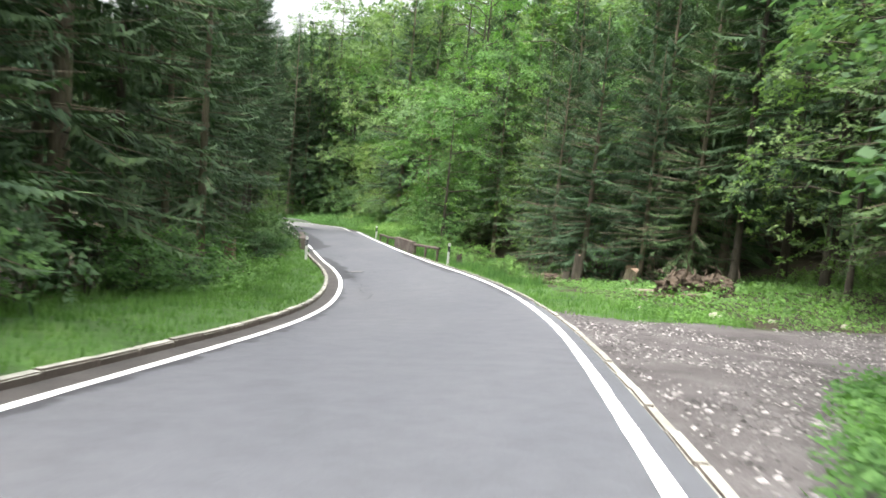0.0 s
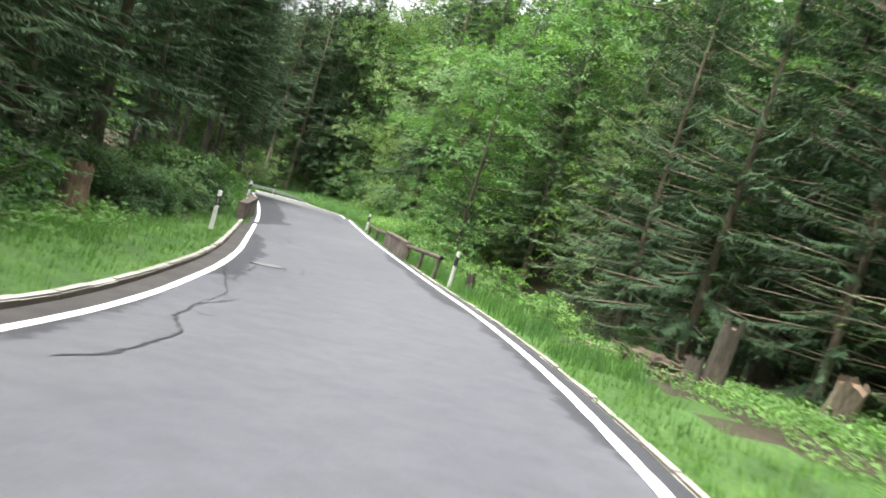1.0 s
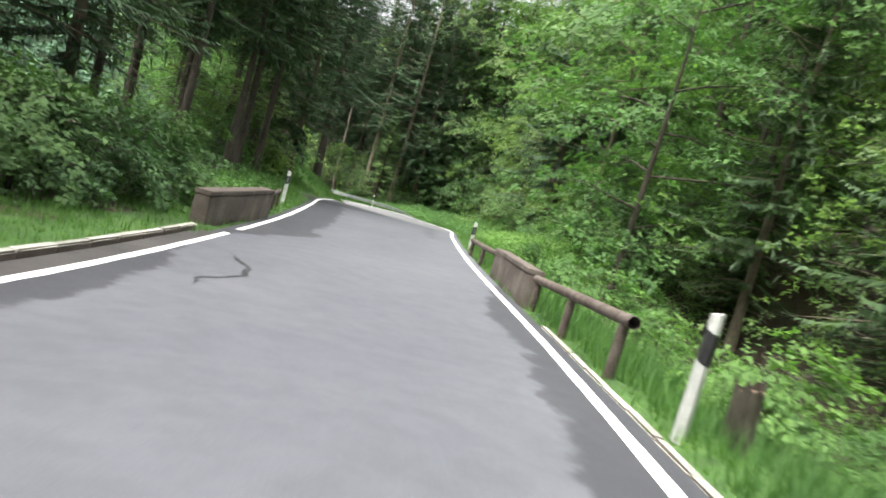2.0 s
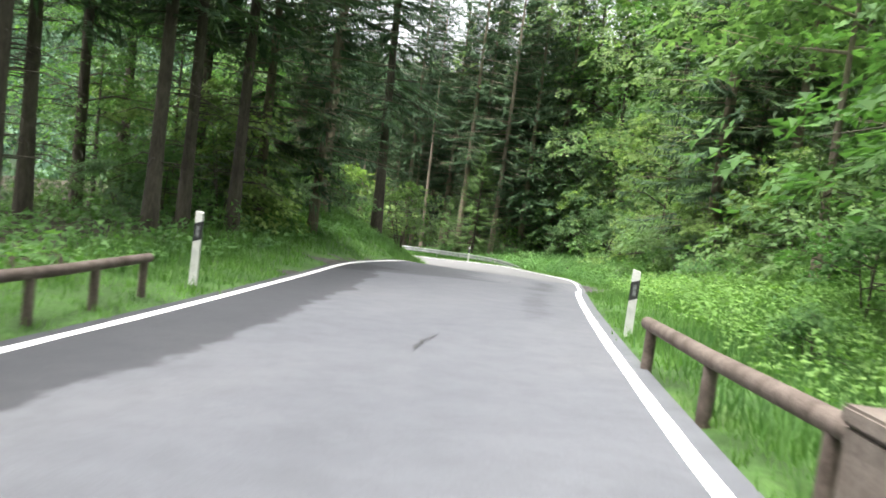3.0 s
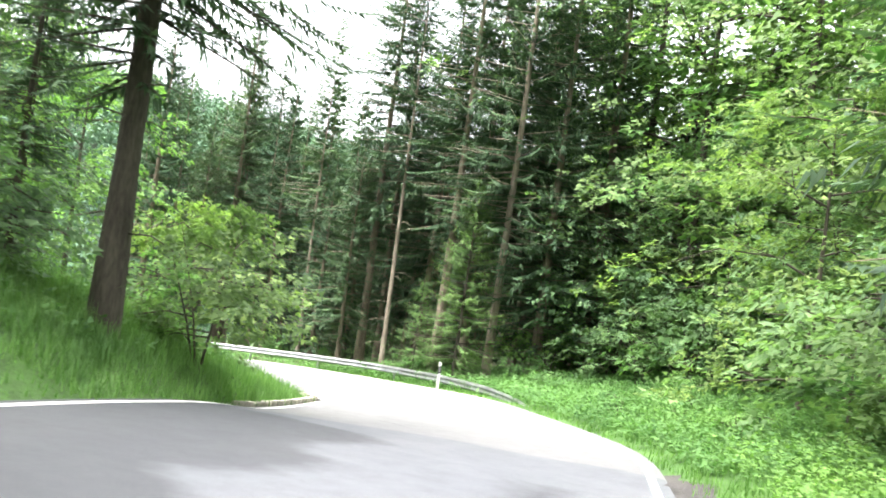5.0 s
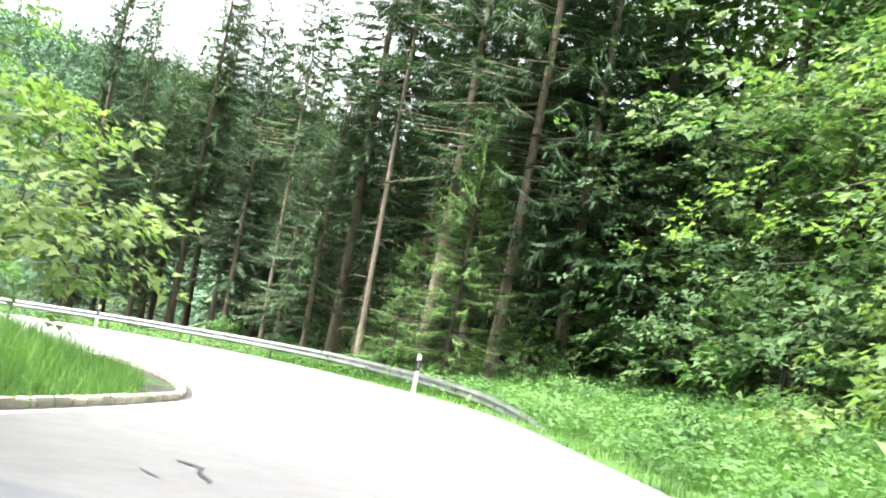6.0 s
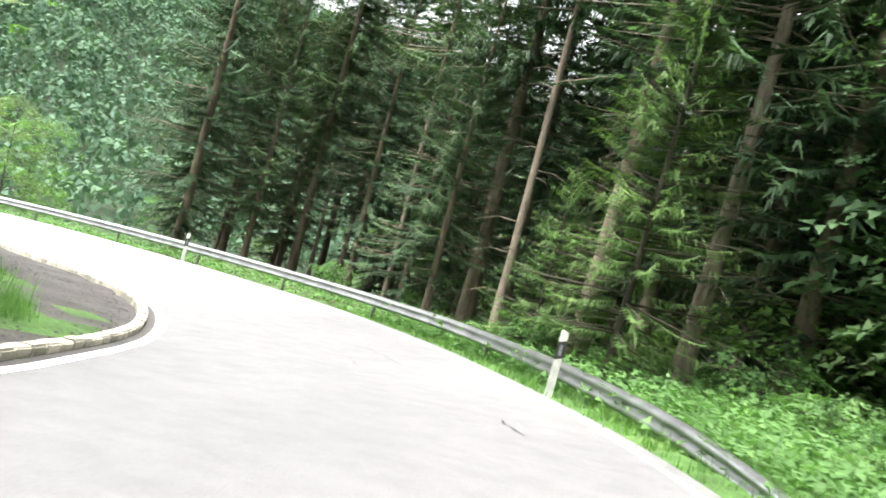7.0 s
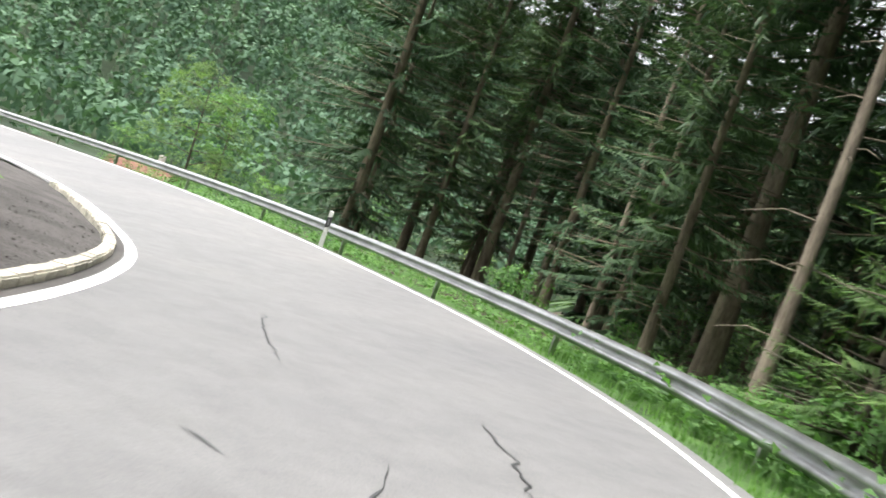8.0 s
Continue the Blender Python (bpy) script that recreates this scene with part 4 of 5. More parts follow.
# outside the bend
scatter(14, (-50, 104, -20, 128), lambda x, y, e, s, k: s > 0 and 6 < e < 17 and 14.5 < k < 18.4, POLE + MID + MID, 2.5, 0.75, 0.95, seed=8)
scatter(15, (-56, 108, -10, 150), lambda x, y, e, s, k: s > 0 and 14 < e < 40 and 13.5 < k < 18.3, BACK, 3.2, 0.7, 0.95, seed=9)
# inside the bend
scatter(14, (-48, 62, -21, 94), lambda x, y, e, s, k: s < 0 and e > 6.5 and k > 9.5 and y - 53.5 > (-4.5 - x) * 1.25, MID[1:] + BEECH[:1] + BEECH[:1] + DARK[1:], 3.0, 0.55, 0.8, seed=10)
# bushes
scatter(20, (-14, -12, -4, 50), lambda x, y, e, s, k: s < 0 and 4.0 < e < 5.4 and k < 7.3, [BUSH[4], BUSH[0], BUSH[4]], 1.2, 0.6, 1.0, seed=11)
scatter(26, (-8, 18, 10, 60), lambda x, y, e, s, k: s > 0 and 2.0 < e < 6 and 4.9 < k < 7.6, [BUSH[0], BUSH[1], BUSH[1], BUSH[0]], 0.9, 0.35, 0.7, seed=12)
scatter(22, (-14, 56, 6, 94), lambda x, y, e, s, k: s > 0 and 4.0 < e < 9 and 7.4 < k < 12.3, BUSH, 1.5, 0.7, 1.3, seed=13)
scatter(8, (-34, 104, -18, 114), lambda x, y, e, s, k: s > 0 and 3.0 < e < 9 and 15 < k < 17.3, [BUSH[0], BUSH[3]], 1.6, 0.4, 0.65, seed=14)
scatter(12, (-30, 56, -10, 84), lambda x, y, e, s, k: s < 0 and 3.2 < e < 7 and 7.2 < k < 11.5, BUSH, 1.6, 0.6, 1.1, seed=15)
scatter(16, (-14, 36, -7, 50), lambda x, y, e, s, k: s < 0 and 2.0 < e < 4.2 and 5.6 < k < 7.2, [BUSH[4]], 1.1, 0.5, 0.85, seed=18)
# dense edge on the bank before the bend
scatter(20, (-24, 60, -12, 82), lambda x, y, e, s, k: s < 0 and 2.9 < e < 5.4 and 8.3 < k < 11.0 and math.hypot(x + 18.75, y - 81.5) > 2.5, [EDGE[2], MID[1], BUSH[3], YOUNG[1], BUSH[3]], 1.3, 0.42, 0.62, seed=19)
scatter(14, (-26, 58, -12, 82), lambda x, y, e, s, k: s < 0 and 3.0 < e < 7 and 8.0 < k < 11.0, [BEECH[0], BUSH[3], BEECH[0]], 1.2, 0.3, 0.45, seed=20)
# lumps of tall weeds in the meadow
scatter(18, (-17, 88, -2, 107), lambda x, y, e, s, k: s > 0 and 2.2 < e < 9 and 12.4 < k < 15.2, [BUSH[1]], 1.3, 0.35, 0.65, seed=17)
# valley side
single(BEECH[2], -60.5, 110.2, 0.62)
single(BEECH[0], -63.5, 113.0, 0.5)
scatter(5, (-110, 112, -64, 150), lambda x, y, e, s, k: s > 0 and e > 14 and k > 17.8, [BEECH[2], BEECH[0]], 5.0, 0.45, 0.6, seed=16)


# ---- deep forest behind the first rows ----
def deep_forest():
    nr = np.random.RandomState(8)
    n_ = 9000
    x, y = nr.uniform(-75, 90, n_), nr.uniform(-50, 270, n_)
    z, e, s, k = lie(x, y)
    ok = ((s > 0) & (e > 17) & (k < 14.5)) | ((s > 0) & (e > 20) & (k < 18.2)) | ((s < 0) & (e > 15) & (k < 6.6))
    ok &= e < np.where((k < 14.5) | (x > -60), 150, 95)
    x, y, z, k = x[ok][:1500], y[ok][:1500], z[ok][:1500], k[ok][:1500]
    feet, ways, sides, lens, wids = [], [], [], [], []
    for px, py, pz, kk in zip(x, y, z, k):
        h = nr.uniform(15, 23) * (0.8 if kk > 14.5 and px < -27 else 1.1) * (0.95 if py > 90 else 1.0)
        if nr.rand() < 0.65:
            m_ = 72
            t = nr.rand(m_) ** 1.2
            a = nr.uniform(0, 6.283, m_)
            R = 3.6 * (1 - t) ** 0.75 + 0.3
            o = np.stack([np.cos(a), np.sin(a), np.zeros(m_)], 1)
            feet.append(np.array([px, py, pz]) + o * (R * 0.15)[:, None] + np.array([0, 0, 1]) * (1.0 + t * (h - 1.2))[:, None])
            w = unit(o + np.array([0, 0, -0.4]) + nr.normal(0, 0.12, (m_, 3)))
            ways.append(w)
            sides.append(unit(np.cross(w, np.array([0, 0, 1.0]) + nr.normal(0, 0.3, (m_, 3)))))
            lens.append(R * (0.75 + 0.4 * nr.rand(m_)))
            wids.append(0.55 + 0.45 * nr.rand(m_))
        else:
            m_ = 90
            d = unit(nr.normal(0, 1, (m_, 3))) * (0.55 + 0.45 * nr.rand(m_, 1))
            feet.append(np.array([px, py, pz + h * 0.48]) + d * np.array([3.6, 3.6, h * 0.42]))
            w = unit(d + nr.normal(0, 0.6, (m_, 3)))
            ways.append(w)
            sides.append(unit(np.cross(w, nr.normal(0, 1, (m_, 3)))))
            lens.append(0.8 + 0.6 * nr.rand(m_))
            wids.append(0.7 + 0.4 * nr.rand(m_))
    v, f = slips(np.vstack(feet), np.vstack(ways), np.vstack(sides), np.concatenate(lens), np.concatenate(wids))
    return tagged(new("deep_forest", quad_mesh("deep_forest", v, f, M_NEEDLE_DEEP)), "dense dark mixed forest behind the roadside trees", "forest", kind="stuff")


M_NEEDLE_DEEP = leaf_material("deep_foliage", (0.033, 0.069, 0.037), (0.087, 0.144, 0.07), 0.2, 0.6)
deep_forest()


# ---- far woods on the hill across the valley ----
def far_woods():
    nr = np.random.RandomState(5)
    n_ = 2400
    i_ = np.arange(n_)
    a = np.radians(18 + 78 * ((i_ * 0.75488 + 0.01 * nr.rand(n_)) % 1))
    d = 125 + 300 * np.sqrt((i_ * 0.56984 + 0.01 * nr.rand(n_)) % 1)
    x, y = -20 - np.sin(a) * d, 95 + np.cos(a) * d
    z = lie(x, y)[0]
    feet, ways, sides, lens, wids = [], [], [], [], []
    for px, py, pz in zip(x, y, z):
        con = nr.rand() < 0.4
        r, h = (nr.uniform(2.2, 3.2), nr.uniform(14, 20)) if con else (nr.uniform(3.6, 6.2), nr.uniform(10, 15))
        m_ = 72
        u = unit(nr.normal(0, 1, (m_, 3)))
        u[:, 2] = np.abs(u[:, 2]) * 1.3 - 0.5
        if con:
            t = nr.rand(m_)
            u = np.stack([u[:, 0] * (1.05 - t), u[:, 1] * (1.05 - t), t * 2 - 1], 1)
        feet.append(np.array([px, py, pz + h * 0.5]) + u * np.array([r, r, h * 0.5]) * (0.85 + 0.3 * nr.rand(m_, 1)))
        d_ = unit(u + np.array([0, 0, 0.35]) + nr.normal(0, 0.22, (m_, 3)))
        w = unit(np.cross(d_, nr.normal(0, 1, (m_, 3))) + np.array([0, 0, -0.5]))
        ways.append(w)
        sides.append(unit(np.cross(d_, w)))
        lens.append((1.0 if con else 1.25) + 0.8 * nr.rand(m_))
        wids.append((0.9 if con else 1.2) + 0.5 * nr.rand(m_))
    v, f = slips(np.vstack(feet), np.vstack(ways), np.vstack(sides), np.concatenate(lens), np.concatenate(wids))
    return tagged(new("far_woods", quad_mesh("far_woods", v, f, M_FARLEAF_HAZED)), "green mixed woods on the hillside across the valley", "woods", kind="stuff")


# distance haze is put into this bluish leaf colour
M_FARLEAF_HAZED = leaf_material("hazed_far_foliage", (0.062, 0.118, 0.074), (0.088, 0.152, 0.094), 0.15, 0.8, 0.13)
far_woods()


# ---- grass and herbs ----
def scatter_points(n_, box_, seed):
    nr = np.random.RandomState(seed)
    x, y = nr.uniform(box_[0], box_[2], n_), nr.uniform(box_[1], box_[3], n_)
    z, e, s, k = lie(x, y)
    return x, y, z, e, s, k, nr


def grass(name, n_, box_, seed, keep, tall, per, label, mat=M_GRASS, width=0.016):
    x, y, z, e, s, k, nr = scatter_points(n_, box_, seed)
    w_ = np.array([noise.noise(Vector((a * 0.45, b * 0.45, 3.1))) for a, b in zip(x, y)])
    zn = zone(x, y, e, s, k, w_ * 0.8)
    ok = (zn == 1) & (e > 0.06) & keep(x, y, e, s, k)
    x, y, z, e = x[ok], y[ok], z[ok], e[ok]
    m_ = len(x)
    c = np.repeat(np.stack([x, y, z], 1), per, 0)
    c[:, :2] += nr.normal(0, 0.09, (m_ * per, 2))
    h = np.repeat(tall(e) * (0.55 + 0.8 * nr.rand(m_)), per) * (0.6 + 0.6 * nr.rand(m_ * per))
    a = nr.uniform(0, 6.283, m_ * per)
    b = nr.uniform(0.1, 0.75, m_ * per)
    way = unit(np.stack([np.cos(a) * b, np.sin(a) * b, np.ones_like(a)], 1))
    side = np.stack([-np.sin(a), np.cos(a), np.zeros_like(a)], 1)
    c[:, 2] -= 0.03
    v, f = slips(c, way, side, h, width * (0.7 + 0.7 * nr.rand(m_ * per)) * (1 + h))
    return tagged(new(name, quad_mesh(name, v, f, mat)), label, "grass", kind="stuff")


grass("verge_grass", 34000, (-14, -10, 8, 62), 3, lambda x, y, e, s, k: (e < 4.5), lambda e: 0.13 + 0.05 * np.clip(e, 0, 3), 7, "mown bright green grass on the road verges")
grass("stream_grass", 9000, (-5, 26, 6, 60), 8, lambda x, y, e, s, k: (s > 0) & (e > 0.25) & (e < 2.6) & (k > 3.4) & (k < 7.6), lambda e: 0.3 + 0.1 * np.clip(e, 0, 2), 7, "tall grass beside the wooden rails")
grass("bank_grass", 38000, (-30, 56, 2, 112), 4, lambda x, y, e, s, k: (e < 6), lambda e: 0.16 + 0.09 * np.clip(e, 0, 3), 7, "tall lush grass on the roadside banks")


grass("mound_grass", 9000, (-28, 78, -15, 96), 6, lambda x, y, e, s, k: (s < 0) & (e < 4.0) & (k > 10.8) & (k < 15.0), lambda e: 0.32 + 0.06 * np.clip(e, 0, 2), 9, "tall soft grass on the mound inside the bend", M_HERB)


def herbs(name, n_, box_, seed, keep, h0, h1, leaf, label, mat=M_HERB):
    x, y, z, e, s, k, nr = scatter_points(n_, box_, seed)
    ok = keep(x, y, e, s, k) & (e > 0.5)
    x, y, z = x[ok], y[ok], z[ok]
    per = 9
    m_ = len(x)
    c = np.repeat(np.stack([x, y, z], 1), per, 0)
    hh = np.repeat(nr.uniform(h0, h1, m_), per)
    c[:, :2] += nr.normal(0, 0.13, (m_ * per, 2))
    c[:, 2] += hh * (0.25 + 0.75 * nr.rand(m_ * per))
    w = unit(nr.normal(0, 1, (m_ * per, 3)) * np.array([1, 1, 0.35]))
    sd = unit(np.cross(w, np.array([0, 0, 1.0]) + nr.normal(0, 0.35, (m_ * per, 3))))
    L = leaf * (0.6 + 0.8 * nr.rand(m_ * per))
    v, f = slips(c, w, sd, L, L * 0.75)
    return tagged(new(name, quad_mesh(name, v, f, mat)), label, "plants", kind="stuff")


herbs("meadow_herbs", 16000, (-30, 84, 2, 112), 21, lambda x, y, e, s, k: (s > 0) & (e < 13) & (k > 11.5) & (k < 16.5), 0.15, 0.7, 0.105, "lush meadow herbs outside the bend")
herbs("bank_herbs", 15000, (-14, 52, 4, 92), 22, lambda x, y, e, s, k: (s > 0) & (e > 1.2) & (e < 10) & (k > 7.2) & (k < 12), 0.15, 0.75, 0.085, "lush herbs and nettles on the bank")
herbs("undergrowth", 9000, (-16, -10, 12, 56), 23, lambda x, y, e, s, k: (e > np.where(s > 0, 3.2, 2.0)) & (e < 8) & (k > 2.4), 0.1, 0.5, 0.13, "dark green undergrowth at the forest edge", M_LEAF)
herbs("layby_herbs", 8000, (2.5, 12, 22, 36), 26, lambda x, y, e, s, k: (s > 0) & (k < 5) & (k > 1.9) & (e > 2.0) & (np.hypot(x - 8.0, y - 21.8) > 1.6) & (np.where(x > 4, y - 0.12 * (x - 4), y + 1.7 * (x - 4)) > 14.0), 0.08, 0.36, 0.075, "green herbs and grass beyond the lay-by", M_LEAF)
herbs("corner_herbs", 5000, (2.4, -2.0, 8.0, 6.8), 27, lambda x, y, e, s, k: (s > 0) & (x - 3.0 > (y - 1.5) * 0.5), 0.06, 0.3, 0.07, "dense low weeds at the edge of the lay-by", M_GRASS)
herbs("rail_herbs", 6000, (-52, 96, -14, 112), 24, lambda x, y, e, s, k: (s > 0) & (e < 5) & (k > 14), 0.1, 0.5, 0.1, "weeds below and behind the guard rail")
herbs("bank_weeds", 7000, (-30, 52, -8, 96), 25, lambda x, y, e, s, k: (s < 0) & (e > 1.2) & (e < 8) & (k > 6.8) & (k < 12.6), 0.1, 0.5, 0.12, "weeds and nettles on the roadside bank")


# ---- loose stones ----
def stones(name, n_, box_, seed, want, r0, r1, label, mat):
    x, y, z, e, s, k, nr = scatter_points(n_, box_, seed)
    w_ = np.array([noise.fractal(Vector((a * 0.45, b * 0.45, 3.1)), 1.0, 2.0, 3) for a, b in zip(x, y)])
    ok = (zone(x, y, e, s, k, w_) == want) & (e > 0.15)
    c = np.stack([x, y, z], 1)[ok]
    m_ = len(c)
    octa = np.array([(1, 0, 0), (0, 1, 0), (-1, 0, 0), (0, -1, 0), (0, 0, 1), (0, 0, -1)], dtype=float)
    tri = np.array([(0, 1, 4), (1, 2, 4), (2, 3, 4), (3, 0, 4), (1, 0, 5), (2, 1, 5), (3, 2, 5), (0, 3, 5)])
    r = nr.uniform(r0, r1, (m_, 1, 1)) * (0.6 + 0.8 * nr.rand(m_, 1, 3)) * np.array([1, 1, 0.6])
    a = nr.uniform(0, 6.283, m_)
    v = octa[None] * r * (0.75 + 0.5 * nr.rand(m_, 6, 1))
    v = np.stack([v[..., 0] * np.cos(a)[:, None] - v[..., 1] * np.sin(a)[:, None], v[..., 0] * np.sin(a)[:, None] + v[..., 1] * np.cos(a)[:, None], v[..., 2]], -1) + c[:, None]
    f = tri[None, :4] + 6 * np.arange(m_)[:, None, None]
    return tagged(new(name, quad_mesh(name, v.reshape(-1, 3), f.reshape(-1, 3), mat)), label, "gravel", kind="stuff")


M_PEBBLE, pn, pl, pb = material("pebbles", 0.9, 0, 0.3)
pg = pn.new("ShaderNodeNewGeometry")
pl.new(ramp(pn, pl, pg.outputs["Random Per Island"], [(0.0, (0.04, 0.037, 0.036)), (0.6, (0.135, 0.126, 0.124)), (1.0, (0.34, 0.318, 0.314))]).outputs[0], pb.inputs["Base Color"])
stones("gravel_stones", 30000, (1.5, -9, 12, 19), 31, 2, 0.01, 0.036, "loose grey gravel stones on the lay-by", M_PEBBLE)
stones("soil_pebbles", 9000, (-36, 82, -17, 99), 32, 3, 0.008, 0.03, "small dark pebbles and litter on the bare soil", M_DIRT)


# ---- kerbs ----
def stone_mesh(name, size, mat, seed):
    bm = bmesh.new()
    box(bm, size, Matrix(), 0.018)
    r_ = random.Random(seed)
    for v in bm.verts:
        v.co += Vector((r_.uniform(-1, 1), r_.uniform(-1, 1), r_.uniform(-1, 1))) * 0.006
    me = bpy.data.meshes.new(name)
    bm.to_mesh(me)
    bm.free()
    me.materials.append(mat)
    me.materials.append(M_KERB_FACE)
    # pale top, darker brown on every face not turned up
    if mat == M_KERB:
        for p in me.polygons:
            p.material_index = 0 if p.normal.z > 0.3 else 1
    return me


def kerb(k0, k1, lat, size, gap, mat, label, rise):
    ob = thing("kerb", Matrix(), label, "kerb", kind="structure")
    meshes = [stone_mesh("kerb_stone", (size[0] - gap, size[1], size[2]), mat, q) for q in range(3)]
    s_, i = ST[station(k0)], 0
    r_ = random.Random(3)
    while s_ < ST[station(k1)]:
        j = int(s_ / 0.5)
        fx = s_ / 0.5 - j
        p = on_road(j, lat(j)).lerp(on_road(min(j + 1, i_end), lat(min(j + 1, i_end))), fx)
        q = on_road(min(j + 1, i_end), lat(min(j + 1, i_end))) - on_road(j, lat(j))
        st = new("kerb_stone", meshes[i % 3])
        st.parent = ob
        st.matrix_world = Matrix.Translation(p + Vector((0, 0, rise - size[2] / 2 + r_.uniform(-0.008, 0.008)))) @ Matrix.Rotation(math.atan2(q.y, q.x) + r_.uniform(-0.012, 0.012), 4, 'Z') @ Matrix.Rotation(-math.asin(q.z / q.length), 4, 'Y')
        s_ += size[0] * 1.0
        i += 1
    return ob


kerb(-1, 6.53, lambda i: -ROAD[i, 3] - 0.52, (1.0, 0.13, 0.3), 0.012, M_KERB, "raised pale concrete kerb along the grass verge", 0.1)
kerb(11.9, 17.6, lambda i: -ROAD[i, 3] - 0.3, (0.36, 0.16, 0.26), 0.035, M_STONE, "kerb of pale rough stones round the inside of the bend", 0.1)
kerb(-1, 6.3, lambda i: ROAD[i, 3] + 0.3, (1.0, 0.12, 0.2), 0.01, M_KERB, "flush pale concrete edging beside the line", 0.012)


# ---- marker posts ----
def marker_post(x, y, z, turn, group="marker posts"):
    ob = thing("marker_post", pose(x, y, z, 0, 0, turn), "white plastic roadside marker post with a black band", "marker post", group)
    bm = bmesh.new()

    def section(zz, w, d, chop=0.0):
        pts = [(-w / 2, -d * 0.5), (w / 2, -d * 0.5), (w * 0.28, d * 0.5), (-w * 0.28, d * 0.5)]
        return [bm.verts.new((a, b, zz + (chop * (0.5 - a / w) if chop else 0))) for a, b in pts]
    rings = [section(-0.15, 0.125, 0.11), section(0.56, 0.12, 0.105)]
    rings2 = [section(0.80, 0.12, 0.105), section(0.95, 0.115, 0.1, 0.03)]
    for r_ in (rings, rings2):
        for a, b in zip(r_[:-1], r_[1:]):
            for j in range(4):
                bm.faces.new((a[j], a[(j + 1) % 4], b[(j + 1) % 4], b[j]))
        bm.faces.new(r_[-1])
    bmesh.ops.bevel(bm, geom=bm.edges[:], offset=0.004, segments=1, affect='EDGES')
    part("post_body", bm, M_WHITE, ob)
    bm = bmesh.new()
    w, d = 0.124, 0.109
    pts = [(-w / 2, -d / 2), (w / 2, -d / 2), (w * 0.28, d / 2), (-w * 0.28, d / 2)]
    lo = [bm.verts.new((a, b, 0.54 + 0.05 * a / w)) for a, b in pts]
    hi = [bm.verts.new((a, b, 0.81 + 0.05 * a / w)) for a, b in pts]
    for j in range(4):
        bm.faces.new((lo[j], lo[(j + 1) % 4], hi[(j + 1) % 4], hi[j]))
    bm.faces.new(hi)
    bm.faces.new(lo[::-1])
    band = part("black_band", bm, M_BLACK, ob, "black slanted band")
    bm = bmesh.new()
    box(bm, (0.05, 0.012, 0.17), Matrix.Translation((0, -0.058, 0.675)), 0.004)
    part("reflector", bm, M_REFLEX, band, "grey reflector")
    return ob


POSTS = [(0.9, 37.8, -4.33, 170), (-5.96, 37.12, -4.57, 5), (-10.62, 56.9, -5.93, 12), (-4.45, 58.74, -5.93, 12), (-19.94, 99.67, -9.6, 30), (-37.9, 106.03, -11.2, 40)]
for x, y, z, turn in POSTS:
    marker_post(x, y, z, turn)


# ---- manhole in the asphalt ----
def manhole(x, y):
    px, py, pz = road_point(x, y, 0.0)
    i = station_at(x, y)
    ob = thing("manhole_cover", Matrix.Translation((px, py, pz)) @ Matrix.Rotation(math.atan2(TAN[i, 1], TAN[i, 0]), 4, 'Z') @ Matrix.Rotation(-math.atan(ROAD[i + 1, 2] - ROAD[i - 1, 2]), 4, 'Y') @ Matrix.Rotation(-math.atan(ROAD[i, 4]), 4, 'X'),
               "round concrete-filled manhole cover in a dark ring", "manhole cover")
    bm = bmesh.new()
    bmesh.ops.create_cone(bm, cap_ends=True, segments=40, radius1=0.42, radius2=0.415, depth=0.08, matrix=Matrix.Translation((0, 0, -0.031)))
    part("ring", bm, M_CRACK, ob, "dark bitumen ring")
    bm = bmesh.new()
    bmesh.ops.create_cone(bm, cap_ends=True, segments=40, radius1=0.33, radius2=0.325, depth=0.08, matrix=Matrix.Translation((0, 0, -0.026)))
    part("lid", bm, M_LID, ob, "grey concrete lid")
    return ob


manhole(-3.0, 32.15)


# ---- bridge walls and wooden rails ----
def bridge_wall(a, b, z0, height, thick, label):
    a, b = Vector(a), Vector(b)
    L = (b - a).length
    ang = math.degrees(math.atan2(b.y - a.y, b.x - a.x))
    ob = thing("bridge_wall", pose((a.x + b.x) / 2, (a.y + b.y) / 2, z0, 0, 0, ang), label, "bridge wall", "bridge walls")
    tilt = Matrix.Rotation(-math.atan2(b.z - a.z, L), 4, 'Y')
    bm = bmesh.new()
    box(bm, (L, thick, height + 0.7), tilt @ Matrix.Translation((0, 0, height / 2 - 0.35)), 0.015)
    bmesh.ops.subdivide_edges(bm, edges=[e for e in bm.edges if e.calc_length() > 1], cuts=10)
    r_ = random.Random(5)
    for v in bm.verts:
        v.co += Vector((0, r_.uniform(-1, 1) * 0.006, r_.uniform(-1, 1) * 0.006))
    part("wall_body", bm, M_CONCRETE, ob)
    bm = bmesh.new()
    box(bm, (L + 0.03, thick + 0.03, 0.09), tilt @ Matrix.Translation((0, 0, height + 0.048)), 0.015)
    part("coping", bm, M_CONCRETE, ob, "stained concrete coping")
    return ob


bridge_wall((-7.58, 45.4, -5.4), (-8.62, 50.85, -5.66), -5.52, 0.55, 0.3, "stained concrete wall at the side of a small bridge")
bridge_wall((-1.14, 45.9, -5.1), (-2.4, 50.7, -5.42), -5.22, 0.55, 0.3, "stained concrete wall at the side of a small bridge")


